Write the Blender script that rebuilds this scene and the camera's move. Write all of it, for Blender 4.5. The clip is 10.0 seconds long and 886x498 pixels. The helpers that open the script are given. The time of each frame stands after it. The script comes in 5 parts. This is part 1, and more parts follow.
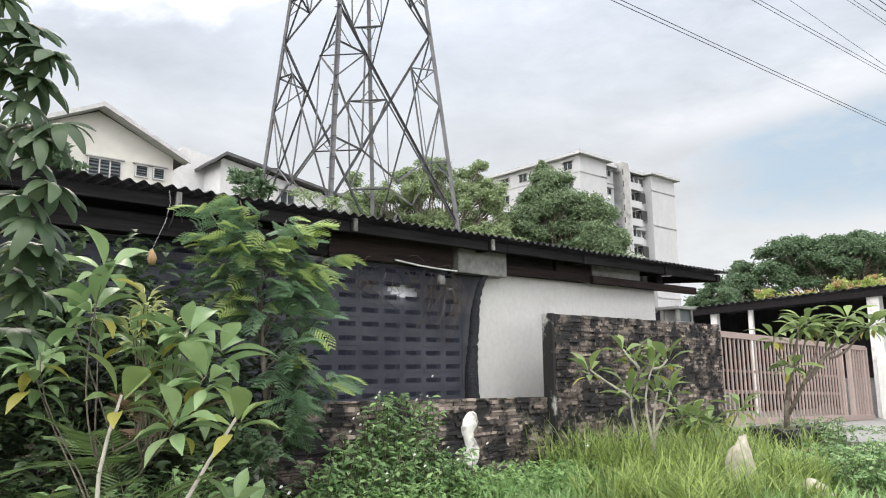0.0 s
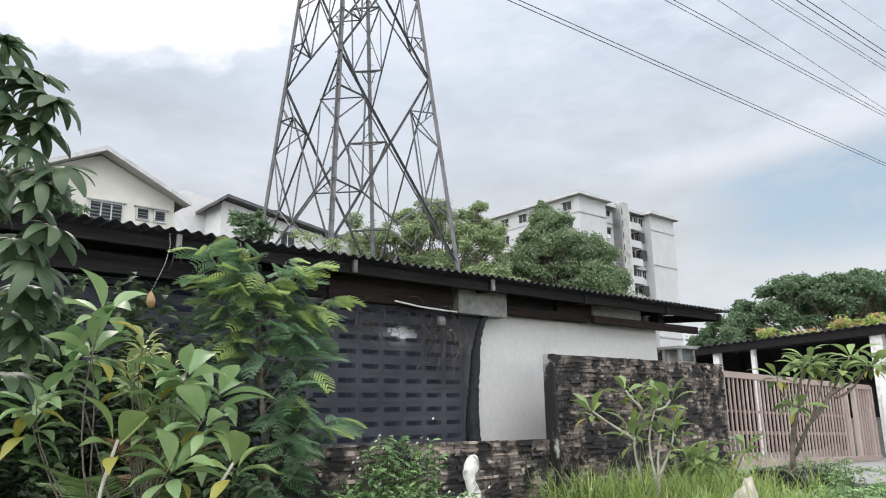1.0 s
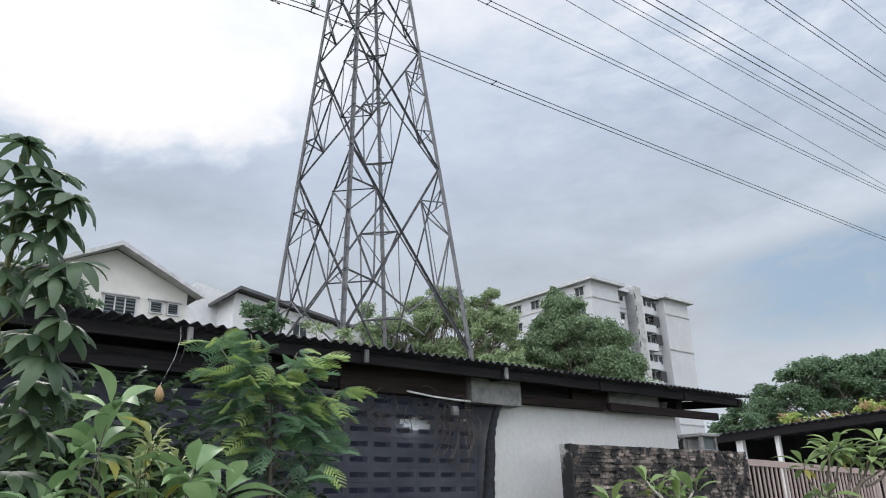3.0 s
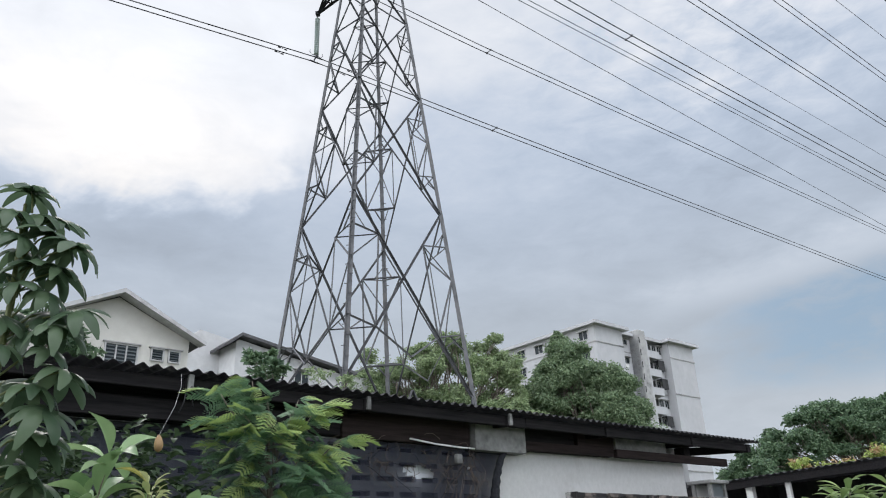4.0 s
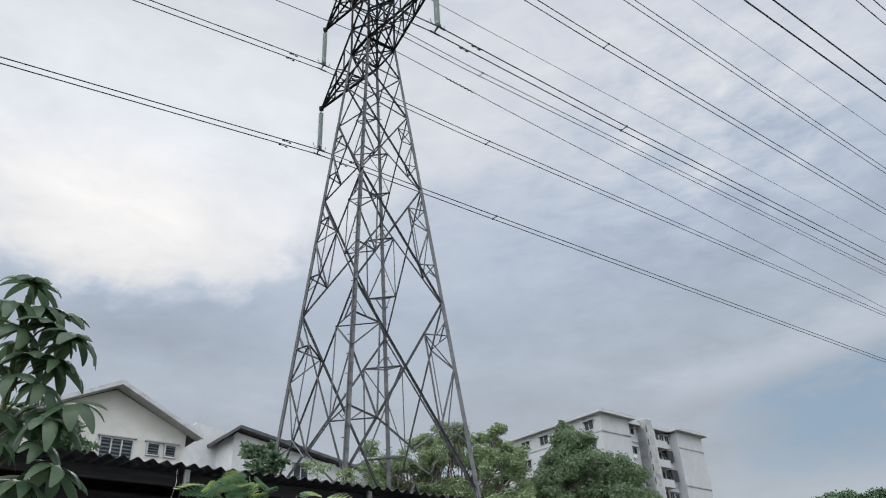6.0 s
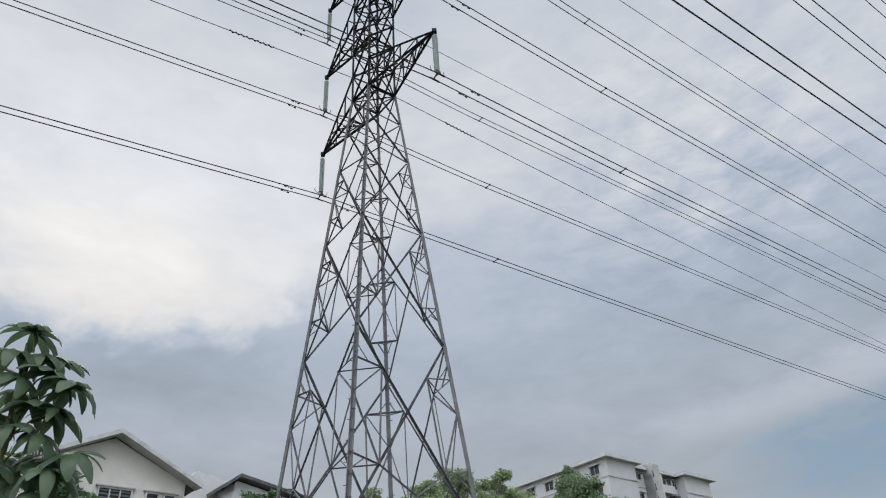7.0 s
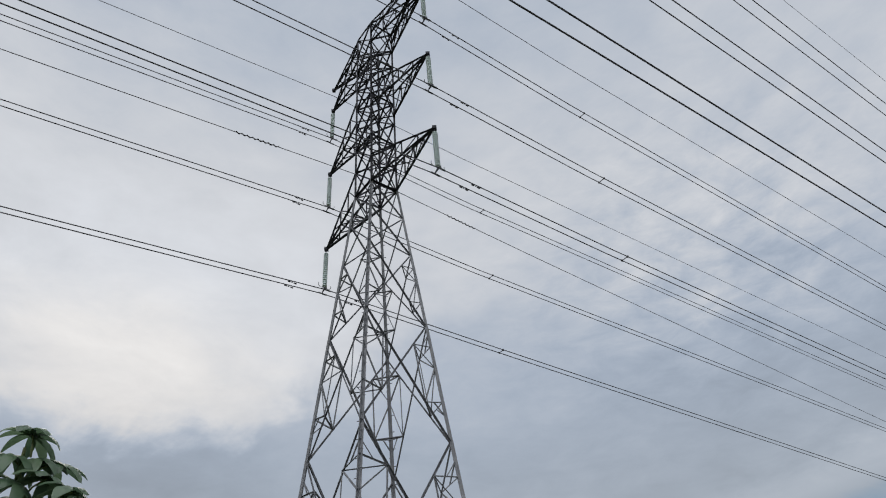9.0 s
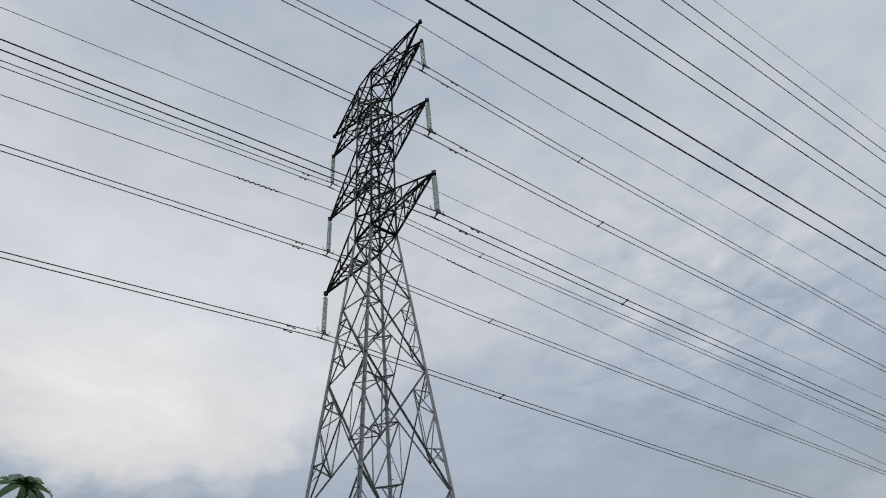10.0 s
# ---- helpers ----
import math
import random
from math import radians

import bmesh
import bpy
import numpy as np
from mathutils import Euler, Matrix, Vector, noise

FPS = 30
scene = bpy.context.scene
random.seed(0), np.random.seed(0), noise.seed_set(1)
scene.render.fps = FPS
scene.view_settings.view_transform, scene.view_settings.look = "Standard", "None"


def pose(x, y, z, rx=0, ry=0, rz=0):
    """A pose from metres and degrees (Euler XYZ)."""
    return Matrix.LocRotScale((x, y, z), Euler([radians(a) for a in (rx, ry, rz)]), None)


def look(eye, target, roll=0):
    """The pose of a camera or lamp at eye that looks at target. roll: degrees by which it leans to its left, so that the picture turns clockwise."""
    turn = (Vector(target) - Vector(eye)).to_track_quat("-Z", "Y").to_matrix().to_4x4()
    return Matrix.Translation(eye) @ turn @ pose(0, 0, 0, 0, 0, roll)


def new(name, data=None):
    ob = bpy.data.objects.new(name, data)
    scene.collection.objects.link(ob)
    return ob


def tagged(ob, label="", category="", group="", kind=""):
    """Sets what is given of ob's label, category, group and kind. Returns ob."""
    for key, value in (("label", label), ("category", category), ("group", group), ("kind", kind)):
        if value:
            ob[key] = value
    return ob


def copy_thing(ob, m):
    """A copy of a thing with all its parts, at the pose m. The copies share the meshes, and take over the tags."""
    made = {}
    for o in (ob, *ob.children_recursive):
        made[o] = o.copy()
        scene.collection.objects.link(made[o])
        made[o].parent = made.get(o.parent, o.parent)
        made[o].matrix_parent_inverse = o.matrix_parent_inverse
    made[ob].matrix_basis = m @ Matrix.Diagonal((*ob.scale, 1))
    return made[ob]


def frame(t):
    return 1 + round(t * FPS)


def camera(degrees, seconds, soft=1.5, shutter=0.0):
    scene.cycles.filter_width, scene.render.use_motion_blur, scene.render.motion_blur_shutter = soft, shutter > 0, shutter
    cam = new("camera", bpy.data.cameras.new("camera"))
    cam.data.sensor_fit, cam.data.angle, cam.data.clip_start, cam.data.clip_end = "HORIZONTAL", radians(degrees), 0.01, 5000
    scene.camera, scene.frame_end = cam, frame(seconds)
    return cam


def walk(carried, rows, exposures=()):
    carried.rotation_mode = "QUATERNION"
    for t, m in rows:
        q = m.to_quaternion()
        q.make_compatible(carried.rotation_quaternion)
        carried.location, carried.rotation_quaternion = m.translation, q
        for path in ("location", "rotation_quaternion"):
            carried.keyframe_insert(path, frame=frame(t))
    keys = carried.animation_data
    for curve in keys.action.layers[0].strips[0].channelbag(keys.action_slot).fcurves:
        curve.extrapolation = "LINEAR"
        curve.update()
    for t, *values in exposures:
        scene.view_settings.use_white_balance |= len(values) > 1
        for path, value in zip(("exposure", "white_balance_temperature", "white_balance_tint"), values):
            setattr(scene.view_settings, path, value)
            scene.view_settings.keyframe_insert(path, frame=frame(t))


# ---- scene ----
cam = camera(62.56, 10.0, 1.1)
EYE = Vector((0.0, 0.0, 1.5))
# seconds, yaw, pitch, roll in degrees: the camera stands and tilts up
PATH = [(0, -0.16, 9.35, -0.65), (0.5, -0.20, 10.86, -0.78), (1, -0.18, 12.55, -1.01), (1.5, -0.03, 14.23, -1.22), (2, 0.21, 15.96, -1.40), (2.5, 0.45, 17.69, -1.63), (4, 0.69, 23.00, -2.28), (4.5, 0.59, 24.69, -2.51), (5, 0.51, 26.42, -2.61), (5.5, 0.49, 28.16, -2.71), (7, 0.37, 33.30, -3.53), (7.5, 0.32, 34.96, -3.95), (8, 0.26, 36.71, -4.42), (8.5, 0.20, 38.57, -4.74), (9, 0.05, 40.50, -5.00), (9.5, -0.18, 42.35, -5.24), (10, -0.42, 43.94, -5.46)]


def stance(t, yaw, pitch, roll):
    """The camera's pose; it drifts a few centimetres while it tilts."""
    turn = pose(0, 0, 0, 0, 0, yaw) @ pose(0, 0, 0, 90 + pitch) @ pose(0, 0, 0, 0, 0, roll)
    return Matrix.Translation(EYE + Vector((0.028 * min(t / 4.0, 1.0), 0, 0))) @ turn


EXPOSURES = [(0.0, 0.06, 7000, 13), (1.0, -0.10, 6750, 12), (2.5, -0.36, 6400, 12), (5.5, -0.68, 6350, 11), (7.5, -0.86, 6420, 11), (10.0, -0.97, 6380, 11)]
walk(cam, [(row[0], stance(*row)) for row in PATH], EXPOSURES)

# ---- world and light ----
SUN_AZ, SUN_EL = radians(-27), radians(30)
SUN_WAY = Vector((math.sin(SUN_AZ) * math.cos(SUN_EL), math.cos(SUN_AZ) * math.cos(SUN_EL), math.sin(SUN_EL)))
world = bpy.data.worlds.new("world")
scene.world = world
world.use_nodes = True


def sky_nodes(tree):
    """An overcast sky: brighter round the veiled sun and overhead, with grey cloud bellies and a thin blue break low down."""
    n, l = tree.nodes, tree.links
    n.clear()

    def math_node(op, a, b=None, c=None):
        m = n.new("ShaderNodeMath")
        m.operation = op
        for i, v in enumerate((a, b, c)):
            if v is None:
                continue
            if isinstance(v, (int, float)):
                m.inputs[i].default_value = v
            else:
                l.new(v, m.inputs[i])
        return m.outputs[0]

    def ramp(v, a, b, c=0.0, d=1.0):
        m = n.new("ShaderNodeMapRange")
        m.interpolation_type = "SMOOTHSTEP"
        l.new(v, m.inputs[0])
        for i, x in enumerate((a, b, c, d)):
            m.inputs[i + 1].default_value = x
        return m.outputs[0]

    def mix(f, a, b):
        m = n.new("ShaderNodeMix")
        m.data_type = "RGBA"
        l.new(f, m.inputs[0])
        for i, v in ((6, a), (7, b)):
            if isinstance(v, tuple):
                m.inputs[i].default_value = (*v, 1)
            else:
                l.new(v, m.inputs[i])
        return m.outputs[2]

    way = n.new("ShaderNodeTexCoord").outputs["Generated"]

    def cloud(scale, flat, detail, seed, rough=0.55):
        m = n.new("ShaderNodeMapping")
        m.inputs["Scale"].default_value = (1, 1, flat)
        m.inputs["Location"].default_value = (seed, seed * 0.7, seed * 0.3)
        l.new(way, m.inputs[0])
        t = n.new("ShaderNodeTexNoise")
        t.inputs["Scale"].default_value, t.inputs["Detail"].default_value, t.inputs["Roughness"].default_value = scale, detail, rough
        t.inputs["Distortion"].default_value = 0.35
        l.new(m.outputs[0], t.inputs["Vector"])
        return t.outputs[0]

    sep = n.new("ShaderNodeSeparateXYZ")
    l.new(way, sep.inputs[0])
    high = sep.outputs[2]
    deg = 180 / math.pi
    az = math_node("MULTIPLY", math_node("ARCTAN2", sep.outputs[0], sep.outputs[1]), deg)
    el = math_node("MULTIPLY", math_node("ARCSINE", high), deg)
    big, small = cloud(2.2, 2.0, 4, 4.2), cloud(6.0, 2.2, 6, 1.3, 0.6)
    wisp, lumps = cloud(13.0, 2.6, 7, 7.7, 0.62), cloud(9.0, 1.3, 5, 2.9, 0.5)

    def swing(v, k):
        """A noise value about zero, times k."""
        return math_node("MULTIPLY", math_node("SUBTRACT", v, 0.5), k)

    def hill(a, e, wa, we):
        """A soft rise round azimuth a and elevation e, wa and we degrees wide."""
        p = math_node("DIVIDE", math_node("SUBTRACT", az, a), wa)
        q = math_node("DIVIDE", math_node("SUBTRACT", el, e), we)
        return math_node("EXPONENT", math_node("MULTIPLY", math_node("ADD", math_node("MULTIPLY", p, p), math_node("MULTIPLY", q, q)), -1.0))

    # the grey veil, thinner half way up
    lum = math_node("ADD", 0.87, math_node("MULTIPLY", ramp(el, 22, 42), 0.25))
    lum = math_node("SUBTRACT", lum, math_node("MULTIPLY", ramp(el, 46, 66), 0.16))
    lum = math_node("SUBTRACT", lum, math_node("MULTIPLY", ramp(el, 10, 22, 1.0, 0.0), 0.09))
    lum = math_node("SUBTRACT", lum, math_node("MULTIPLY", hill(24, 25, 20, 7), 0.06))
    lum = math_node("ADD", lum, math_node("ADD", swing(big, 0.26), swing(small, 0.22)))
    lum = math_node("ADD", lum, math_node("MULTIPLY", swing(wisp, 0.75), math_node("ADD", 0.22, hill(25, 36, 16, 9))))
    # the thin bright veil overhead and behind the camera, which lights the fronts
    back = ramp(sep.outputs[1], 0.45, -0.55, 1.0, 4.2)
    zenith = ramp(high, 0.90, 1.0, 1.0, 1.9)
    lum = math_node("MULTIPLY", math_node("MULTIPLY", lum, back), zenith)
    # thin cloud about the hidden sun, cut off below by a lumpy grey bank
    edge = math_node("ADD", math_node("ADD", 25.6, math_node("MULTIPLY", math_node("MAXIMUM", math_node("ADD", az, 20.0), 0.0), 0.45)), math_node("ADD", swing(lumps, 12.0), swing(wisp, 4.0)))
    above = ramp(math_node("SUBTRACT", el, edge), -1.2, 2.2)
    glow = math_node("ADD", math_node("MULTIPLY", hill(-28, 29, 19, 7.5), 0.34), math_node("MULTIPLY", hill(-30, 34, 34, 14), 0.22))
    glow = math_node("MULTIPLY", glow, math_node("ADD", 1.0, swing(small, 0.9)))
    glow = math_node("MULTIPLY", glow, math_node("ADD", 0.25, math_node("MULTIPLY", above, 0.75)))
    bank = math_node("MULTIPLY", math_node("SUBTRACT", 1.0, above), hill(-24, 23.5, 16, 3.6))
    lum = math_node("SUBTRACT", lum, math_node("MULTIPLY", bank, 0.15))
    lum = math_node("ADD", lum, glow)
    # bright streak over a break of blue low in the sky, and pale cloud under it
    line = math_node("ADD", math_node("ADD", 17.0, math_node("MULTIPLY", math_node("SUBTRACT", az, 16.0), 0.14)), math_node("ADD", swing(small, 2.4), swing(wisp, 1.6)))
    rise = math_node("SUBTRACT", el, line)
    east = ramp(math_node("ADD", az, swing(small, 8.0)), 12, 22)
    streak = math_node("MULTIPLY", math_node("MULTIPLY", ramp(rise, -1.6, 0.0), ramp(rise, 0.2, 3.0, 1.0, 0.0)), east)
    lum = math_node("ADD", lum, math_node("MULTIPLY", streak, 0.12))
    pale = math_node("MULTIPLY", ramp(math_node("ADD", el, swing(small, 3.0)), 8.5, 12.0, 1.0, 0.0), ramp(az, 8, 20))
    lum = math_node("ADD", lum, math_node("MULTIPLY", pale, 0.05))
    haze = mix(ramp(high, 0.15, 0.55), (0.885, 0.97, 1.05), (0.795, 0.93, 1.12))
    tone = mix(ramp(glow, 0.25, 0.55), mix(ramp(lum, 0.80, 1.30), haze, (0.96, 0.99, 1.03)), (1.01, 0.99, 0.96))
    veil = n.new("ShaderNodeVectorMath")
    veil.operation = "SCALE"
    l.new(tone, veil.inputs[0])
    l.new(lum, veil.inputs["Scale"])
    blue = n.new("ShaderNodeTexSky")
    blue.sky_type, blue.sun_disc, blue.sun_elevation, blue.sun_rotation = "NISHITA", False, SUN_EL, SUN_AZ
    clear = n.new("ShaderNodeVectorMath")
    clear.operation = "SCALE"
    l.new(blue.outputs[0], clear.inputs[0])
    clear.inputs["Scale"].default_value = 0.12
    gap = math_node("MULTIPLY", math_node("MULTIPLY", ramp(rise, -2.6, -0.9, 1.0, 0.0), ramp(math_node("ADD", el, swing(small, 3.0)), 9.5, 12.5)), ramp(math_node("ADD", az, swing(small, 10.0)), 17, 26))
    gap = math_node("MULTIPLY", gap, ramp(wisp, 0.25, 0.6, 0.45, 1.0))
    sheer = n.new("ShaderNodeMix")
    sheer.data_type = "RGBA"
    sheer.inputs[0].default_value = 0.35
    sheer.inputs[6].default_value = (0.50, 0.71, 0.90, 1)
    l.new(clear.outputs[0], sheer.inputs[7])
    col = mix(math_node("MULTIPLY", gap, 0.85), veil.outputs[0], sheer.outputs[2])
    bg, out = n.new("ShaderNodeBackground"), n.new("ShaderNodeOutputWorld")
    l.new(col, bg.inputs[0])
    bg.inputs[1].default_value = 1.0
    l.new(bg.outputs[0], out.inputs[0])


sky_nodes(world.node_tree)
sun = new("sun", bpy.data.lights.new("sun", "SUN"))
sun.data.energy, sun.data.angle, sun.data.color = 0.9, radians(25), (1.0, 0.96, 0.9)
sun.matrix_world = look(SUN_WAY * 50, (0, 0, 0))

# ---- materials ----


def material(name, dark, light, rough=0.7, scale=8.0, bump=0.2, metal=0.0, stain=None, stain_at=(0.55, 0.7), stain_scale=1.2, per=None, stretch=(1, 1, 1), through_light=0.0, spec=0.5, in_world=False, skew=1.0):
    """Two tones mixed by fine noise, stains at a larger scale, variation by piece, fine relief."""
    mt = bpy.data.materials.new(name)
    mt.use_nodes = True
    n, l = mt.node_tree.nodes, mt.node_tree.links
    b = n["Principled BSDF"]
    tc = n.new("ShaderNodeTexCoord")
    mp = n.new("ShaderNodeMapping")
    mp.inputs["Scale"].default_value = stretch
    l.new(n.new("ShaderNodeNewGeometry").outputs["Position"] if in_world else tc.outputs["Object"], mp.inputs[0])

    def noise_node(s, detail=5):
        t = n.new("ShaderNodeTexNoise")
        t.inputs["Scale"].default_value, t.inputs["Detail"].default_value = s, detail
        t.inputs["Roughness"].default_value = 0.62
        l.new(mp.outputs[0], t.inputs["Vector"])
        return t.outputs[0]

    def mix(f, a, c):
        m = n.new("ShaderNodeMix")
        m.data_type = "RGBA"
        l.new(f, m.inputs[0])
        for i, v in ((6, a), (7, c)):
            if isinstance(v, tuple):
                m.inputs[i].default_value = (*v, 1)
            else:
                l.new(v, m.inputs[i])
        return m.outputs[2]

    fine = noise_node(scale)
    f = n.new("ShaderNodeMapRange")
    f.inputs[1].default_value, f.inputs[2].default_value = 0.3, 0.7
    l.new(fine, f.inputs[0])
    fac = f.outputs[0]
    if per:
        src = n.new("ShaderNodeObjectInfo").outputs["Random"] if per == "object" else n.new("ShaderNodeNewGeometry").outputs["Random Per Island"]
        a = n.new("ShaderNodeMath")
        a.operation = "MULTIPLY_ADD"
        pw = n.new("ShaderNodeMath")
        pw.operation = "POWER"
        l.new(src, pw.inputs[0])
        pw.inputs[1].default_value = skew
        l.new(pw.outputs[0], a.inputs[0])
        a.inputs[1].default_value = 0.7
        h = n.new("ShaderNodeMath")
        h.operation = "MULTIPLY"
        l.new(fac, h.inputs[0])
        h.inputs[1].default_value = 0.3
        l.new(h.outputs[0], a.inputs[2])
        fac = a.outputs[0]
    col = mix(fac, dark, light)
    if stain:
        s = n.new("ShaderNodeMapRange")
        s.interpolation_type = "SMOOTHSTEP"
        s.inputs[1].default_value, s.inputs[2].default_value = stain_at
        l.new(noise_node(stain_scale, 7), s.inputs[0])
        col = mix(s.outputs[0], col, stain)
    l.new(col, b.inputs["Base Color"])
    b.inputs["Roughness"].default_value, b.inputs["Metallic"].default_value = rough, metal
    b.inputs["Specular IOR Level"].default_value = spec
    if bump:
        bp = n.new("ShaderNodeBump")
        bp.inputs["Strength"].default_value, bp.inputs["Distance"].default_value = bump, 0.02
        l.new(fine, bp.inputs["Height"])
        l.new(bp.outputs[0], b.inputs["Normal"])
    if through_light:
        tr, ms = n.new("ShaderNodeBsdfTranslucent"), n.new("ShaderNodeMixShader")
        l.new(col, tr.inputs[0])
        ms.inputs[0].default_value = through_light
        l.new(b.outputs[0], ms.inputs[1])
        l.new(tr.outputs[0], ms.inputs[2])
        l.new(ms.outputs[0], n["Material Output"].inputs[0])
    return mt


def leaf_material(name, dark, light, rough=0.45, glow=0.4, spec=0.4):
    return material(name, dark, light, rough, 6.0, 0.0, per="island", through_light=glow, spec=spec)


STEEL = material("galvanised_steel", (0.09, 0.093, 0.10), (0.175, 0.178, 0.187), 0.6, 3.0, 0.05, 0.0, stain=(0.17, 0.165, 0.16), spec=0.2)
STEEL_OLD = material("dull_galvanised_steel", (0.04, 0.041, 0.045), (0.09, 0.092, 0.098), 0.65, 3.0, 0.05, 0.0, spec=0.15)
# shaded copy of the steel: the top's dark silhouette is put into its colour
STEEL_TOP_SHADED = material("shaded_top_steel", (0.012, 0.012, 0.015), (0.035, 0.035, 0.041), 0.7, 3.0, 0.05, 0.0, spec=0.12)
CABLE = material("aluminium_cable", (0.016, 0.016, 0.018), (0.035, 0.035, 0.039), 0.6, 5.0, 0.0, 0.2)
INSULATOR = material("insulator_glass", (0.30, 0.36, 0.35), (0.50, 0.56, 0.55), 0.15, 9.0, 0.0)
PLASTER = material("white_plaster", (0.49, 0.49, 0.48), (0.56, 0.56, 0.55), 0.85, 18.0, 0.08, stain=(0.40, 0.39, 0.365), stain_at=(0.56, 0.80), stain_scale=1.1, stretch=(1, 1, 0.7))
APT = material("apartment_paint", (0.41, 0.415, 0.43), (0.47, 0.475, 0.49), 0.85, 1.2, 0.03, stain=(0.35, 0.35, 0.36), stain_at=(0.58, 0.85), stain_scale=0.22, stretch=(1, 1, 0.6))
APT_GREY = material("apartment_grey_concrete", (0.28, 0.28, 0.28), (0.42, 0.42, 0.41), 0.9, 1.5, 0.05, stain=(0.16, 0.16, 0.16), stain_scale=0.4)
CREAM = material("cream_render", (0.52, 0.51, 0.47), (0.58, 0.57, 0.53), 0.85, 3.0, 0.04, stain=(0.46, 0.45, 0.42), stain_scale=0.5)
WHITE = material("white_render", (0.50, 0.505, 0.51), (0.58, 0.585, 0.59), 0.85, 3.0, 0.04, stain=(0.42, 0.42, 0.42), stain_scale=0.4)
TRIM = material("weathered_white_board", (0.36, 0.36, 0.365), (0.50, 0.50, 0.505), 0.7, 4.0, 0.05, stain=(0.30, 0.30, 0.30), stain_scale=1.5)
ROOF_EDGE = material("dark_roof_tile", (0.06, 0.06, 0.065), (0.12, 0.12, 0.125), 0.8, 5.0, 0.1)
GLASS = material("window_glass", (0.02, 0.025, 0.03), (0.04, 0.05, 0.055), 0.2, 2.0, 0.0, spec=0.2)
LOUVRE = material("louvre_glass", (0.05, 0.06, 0.065), (0.12, 0.14, 0.15), 0.35, 3.0, 0.0, per="object", spec=0.2)
CORRUGATED = material("old_corrugated_sheet", (0.035, 0.036, 0.04), (0.09, 0.09, 0.095), 0.7, 6.0, 0.15, 0.1, stain=(0.30, 0.29, 0.27), stain_at=(0.6, 0.75), stain_scale=2.0)
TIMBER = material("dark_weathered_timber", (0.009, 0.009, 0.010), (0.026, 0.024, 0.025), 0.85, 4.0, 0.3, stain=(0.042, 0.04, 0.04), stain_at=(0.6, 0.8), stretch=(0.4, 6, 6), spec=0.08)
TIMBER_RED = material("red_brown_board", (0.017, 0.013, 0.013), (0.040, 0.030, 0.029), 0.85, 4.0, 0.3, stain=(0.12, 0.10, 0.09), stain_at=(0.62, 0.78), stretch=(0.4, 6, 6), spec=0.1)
CONCRETE = material("grey_concrete", (0.16, 0.16, 0.16), (0.26, 0.26, 0.255), 0.9, 12.0, 0.2, stain=(0.07, 0.07, 0.068), stain_at=(0.45, 0.7), stain_scale=1.8)
BLOCK = material("white_painted_vent_block", (0.50, 0.52, 0.56), (0.64, 0.66, 0.70), 0.9, 14.0, 0.2, stain=(0.36, 0.36, 0.38), stain_at=(0.5, 0.72), stain_scale=1.5, per="object")
STONE = material("ledge_stone", (0.024, 0.020, 0.019), (0.42, 0.345, 0.30), 0.85, 14.0, 0.5, stain=(0.012, 0.011, 0.012), stain_at=(0.44, 0.54), stain_scale=3.2, per="object", in_world=True, skew=3.4)
STONE_REST = material("ledge_stone_far", (0.024, 0.020, 0.019), (0.42, 0.345, 0.30), 0.85, 14.0, 0.5, stain=(0.012, 0.011, 0.012), stain_at=(0.44, 0.54), stain_scale=3.2, per="island", in_world=True, skew=3.4)
MORTAR = material("black_mould_mortar", (0.012, 0.012, 0.012), (0.04, 0.038, 0.036), 0.95, 14.0, 0.3)
MOULDY = material("mouldy_plaster", (0.25, 0.25, 0.24), (0.42, 0.42, 0.40), 0.9, 10.0, 0.2, stain=(0.012, 0.012, 0.012), stain_at=(0.36, 0.50), stain_scale=3.0)
GATE = material("pinkish_weathered_slat", (0.25, 0.19, 0.17), (0.38, 0.31, 0.285), 0.75, 6.0, 0.15, stain=(0.31, 0.25, 0.225), stain_scale=2.0, per="object")
SOIL = material("soil_ground", (0.035, 0.03, 0.02), (0.09, 0.08, 0.05), 0.95, 4.0, 0.4, stain=(0.05, 0.075, 0.02), stain_at=(0.4, 0.6), stain_scale=0.8)
DRIVE = material("worn_concrete_drive", (0.20, 0.20, 0.195), (0.33, 0.33, 0.32), 0.9, 20.0, 0.3, stain=(0.15, 0.15, 0.14), stain_scale=0.7)
ROCK = material("pale_rock", (0.26, 0.24, 0.19), (0.46, 0.43, 0.36), 0.9, 9.0, 0.6, stain=(0.14, 0.13, 0.10), stain_at=(0.52, 0.68), stain_scale=5.0)
PLAQUE = material("pale_carved_stone", (0.55, 0.54, 0.51), (0.74, 0.73, 0.70), 0.8, 9.0, 0.2, stain=(0.26, 0.25, 0.23), stain_at=(0.50, 0.66), stain_scale=7.0)
BARK = material("grey_bark", (0.09, 0.075, 0.06), (0.20, 0.175, 0.145), 0.9, 14.0, 0.5)
BARK_PALE = material("pale_frangipani_bark", (0.30, 0.28, 0.24), (0.48, 0.46, 0.41), 0.8, 14.0, 0.35, stain=(0.20, 0.19, 0.15))
STALK = material("green_stalk", (0.10, 0.13, 0.05), (0.18, 0.20, 0.09), 0.7, 10.0, 0.1)
TWIG = material("dry_twig", (0.07, 0.055, 0.045), (0.15, 0.12, 0.10), 0.9, 10.0, 0.1)
# shade inside rooms and openings put into colour; also the dark window grilles
DARK_IN = material("inner_shade_and_grille", (0.02, 0.02, 0.022), (0.05, 0.05, 0.052), 0.9, 3.0, 0.0)
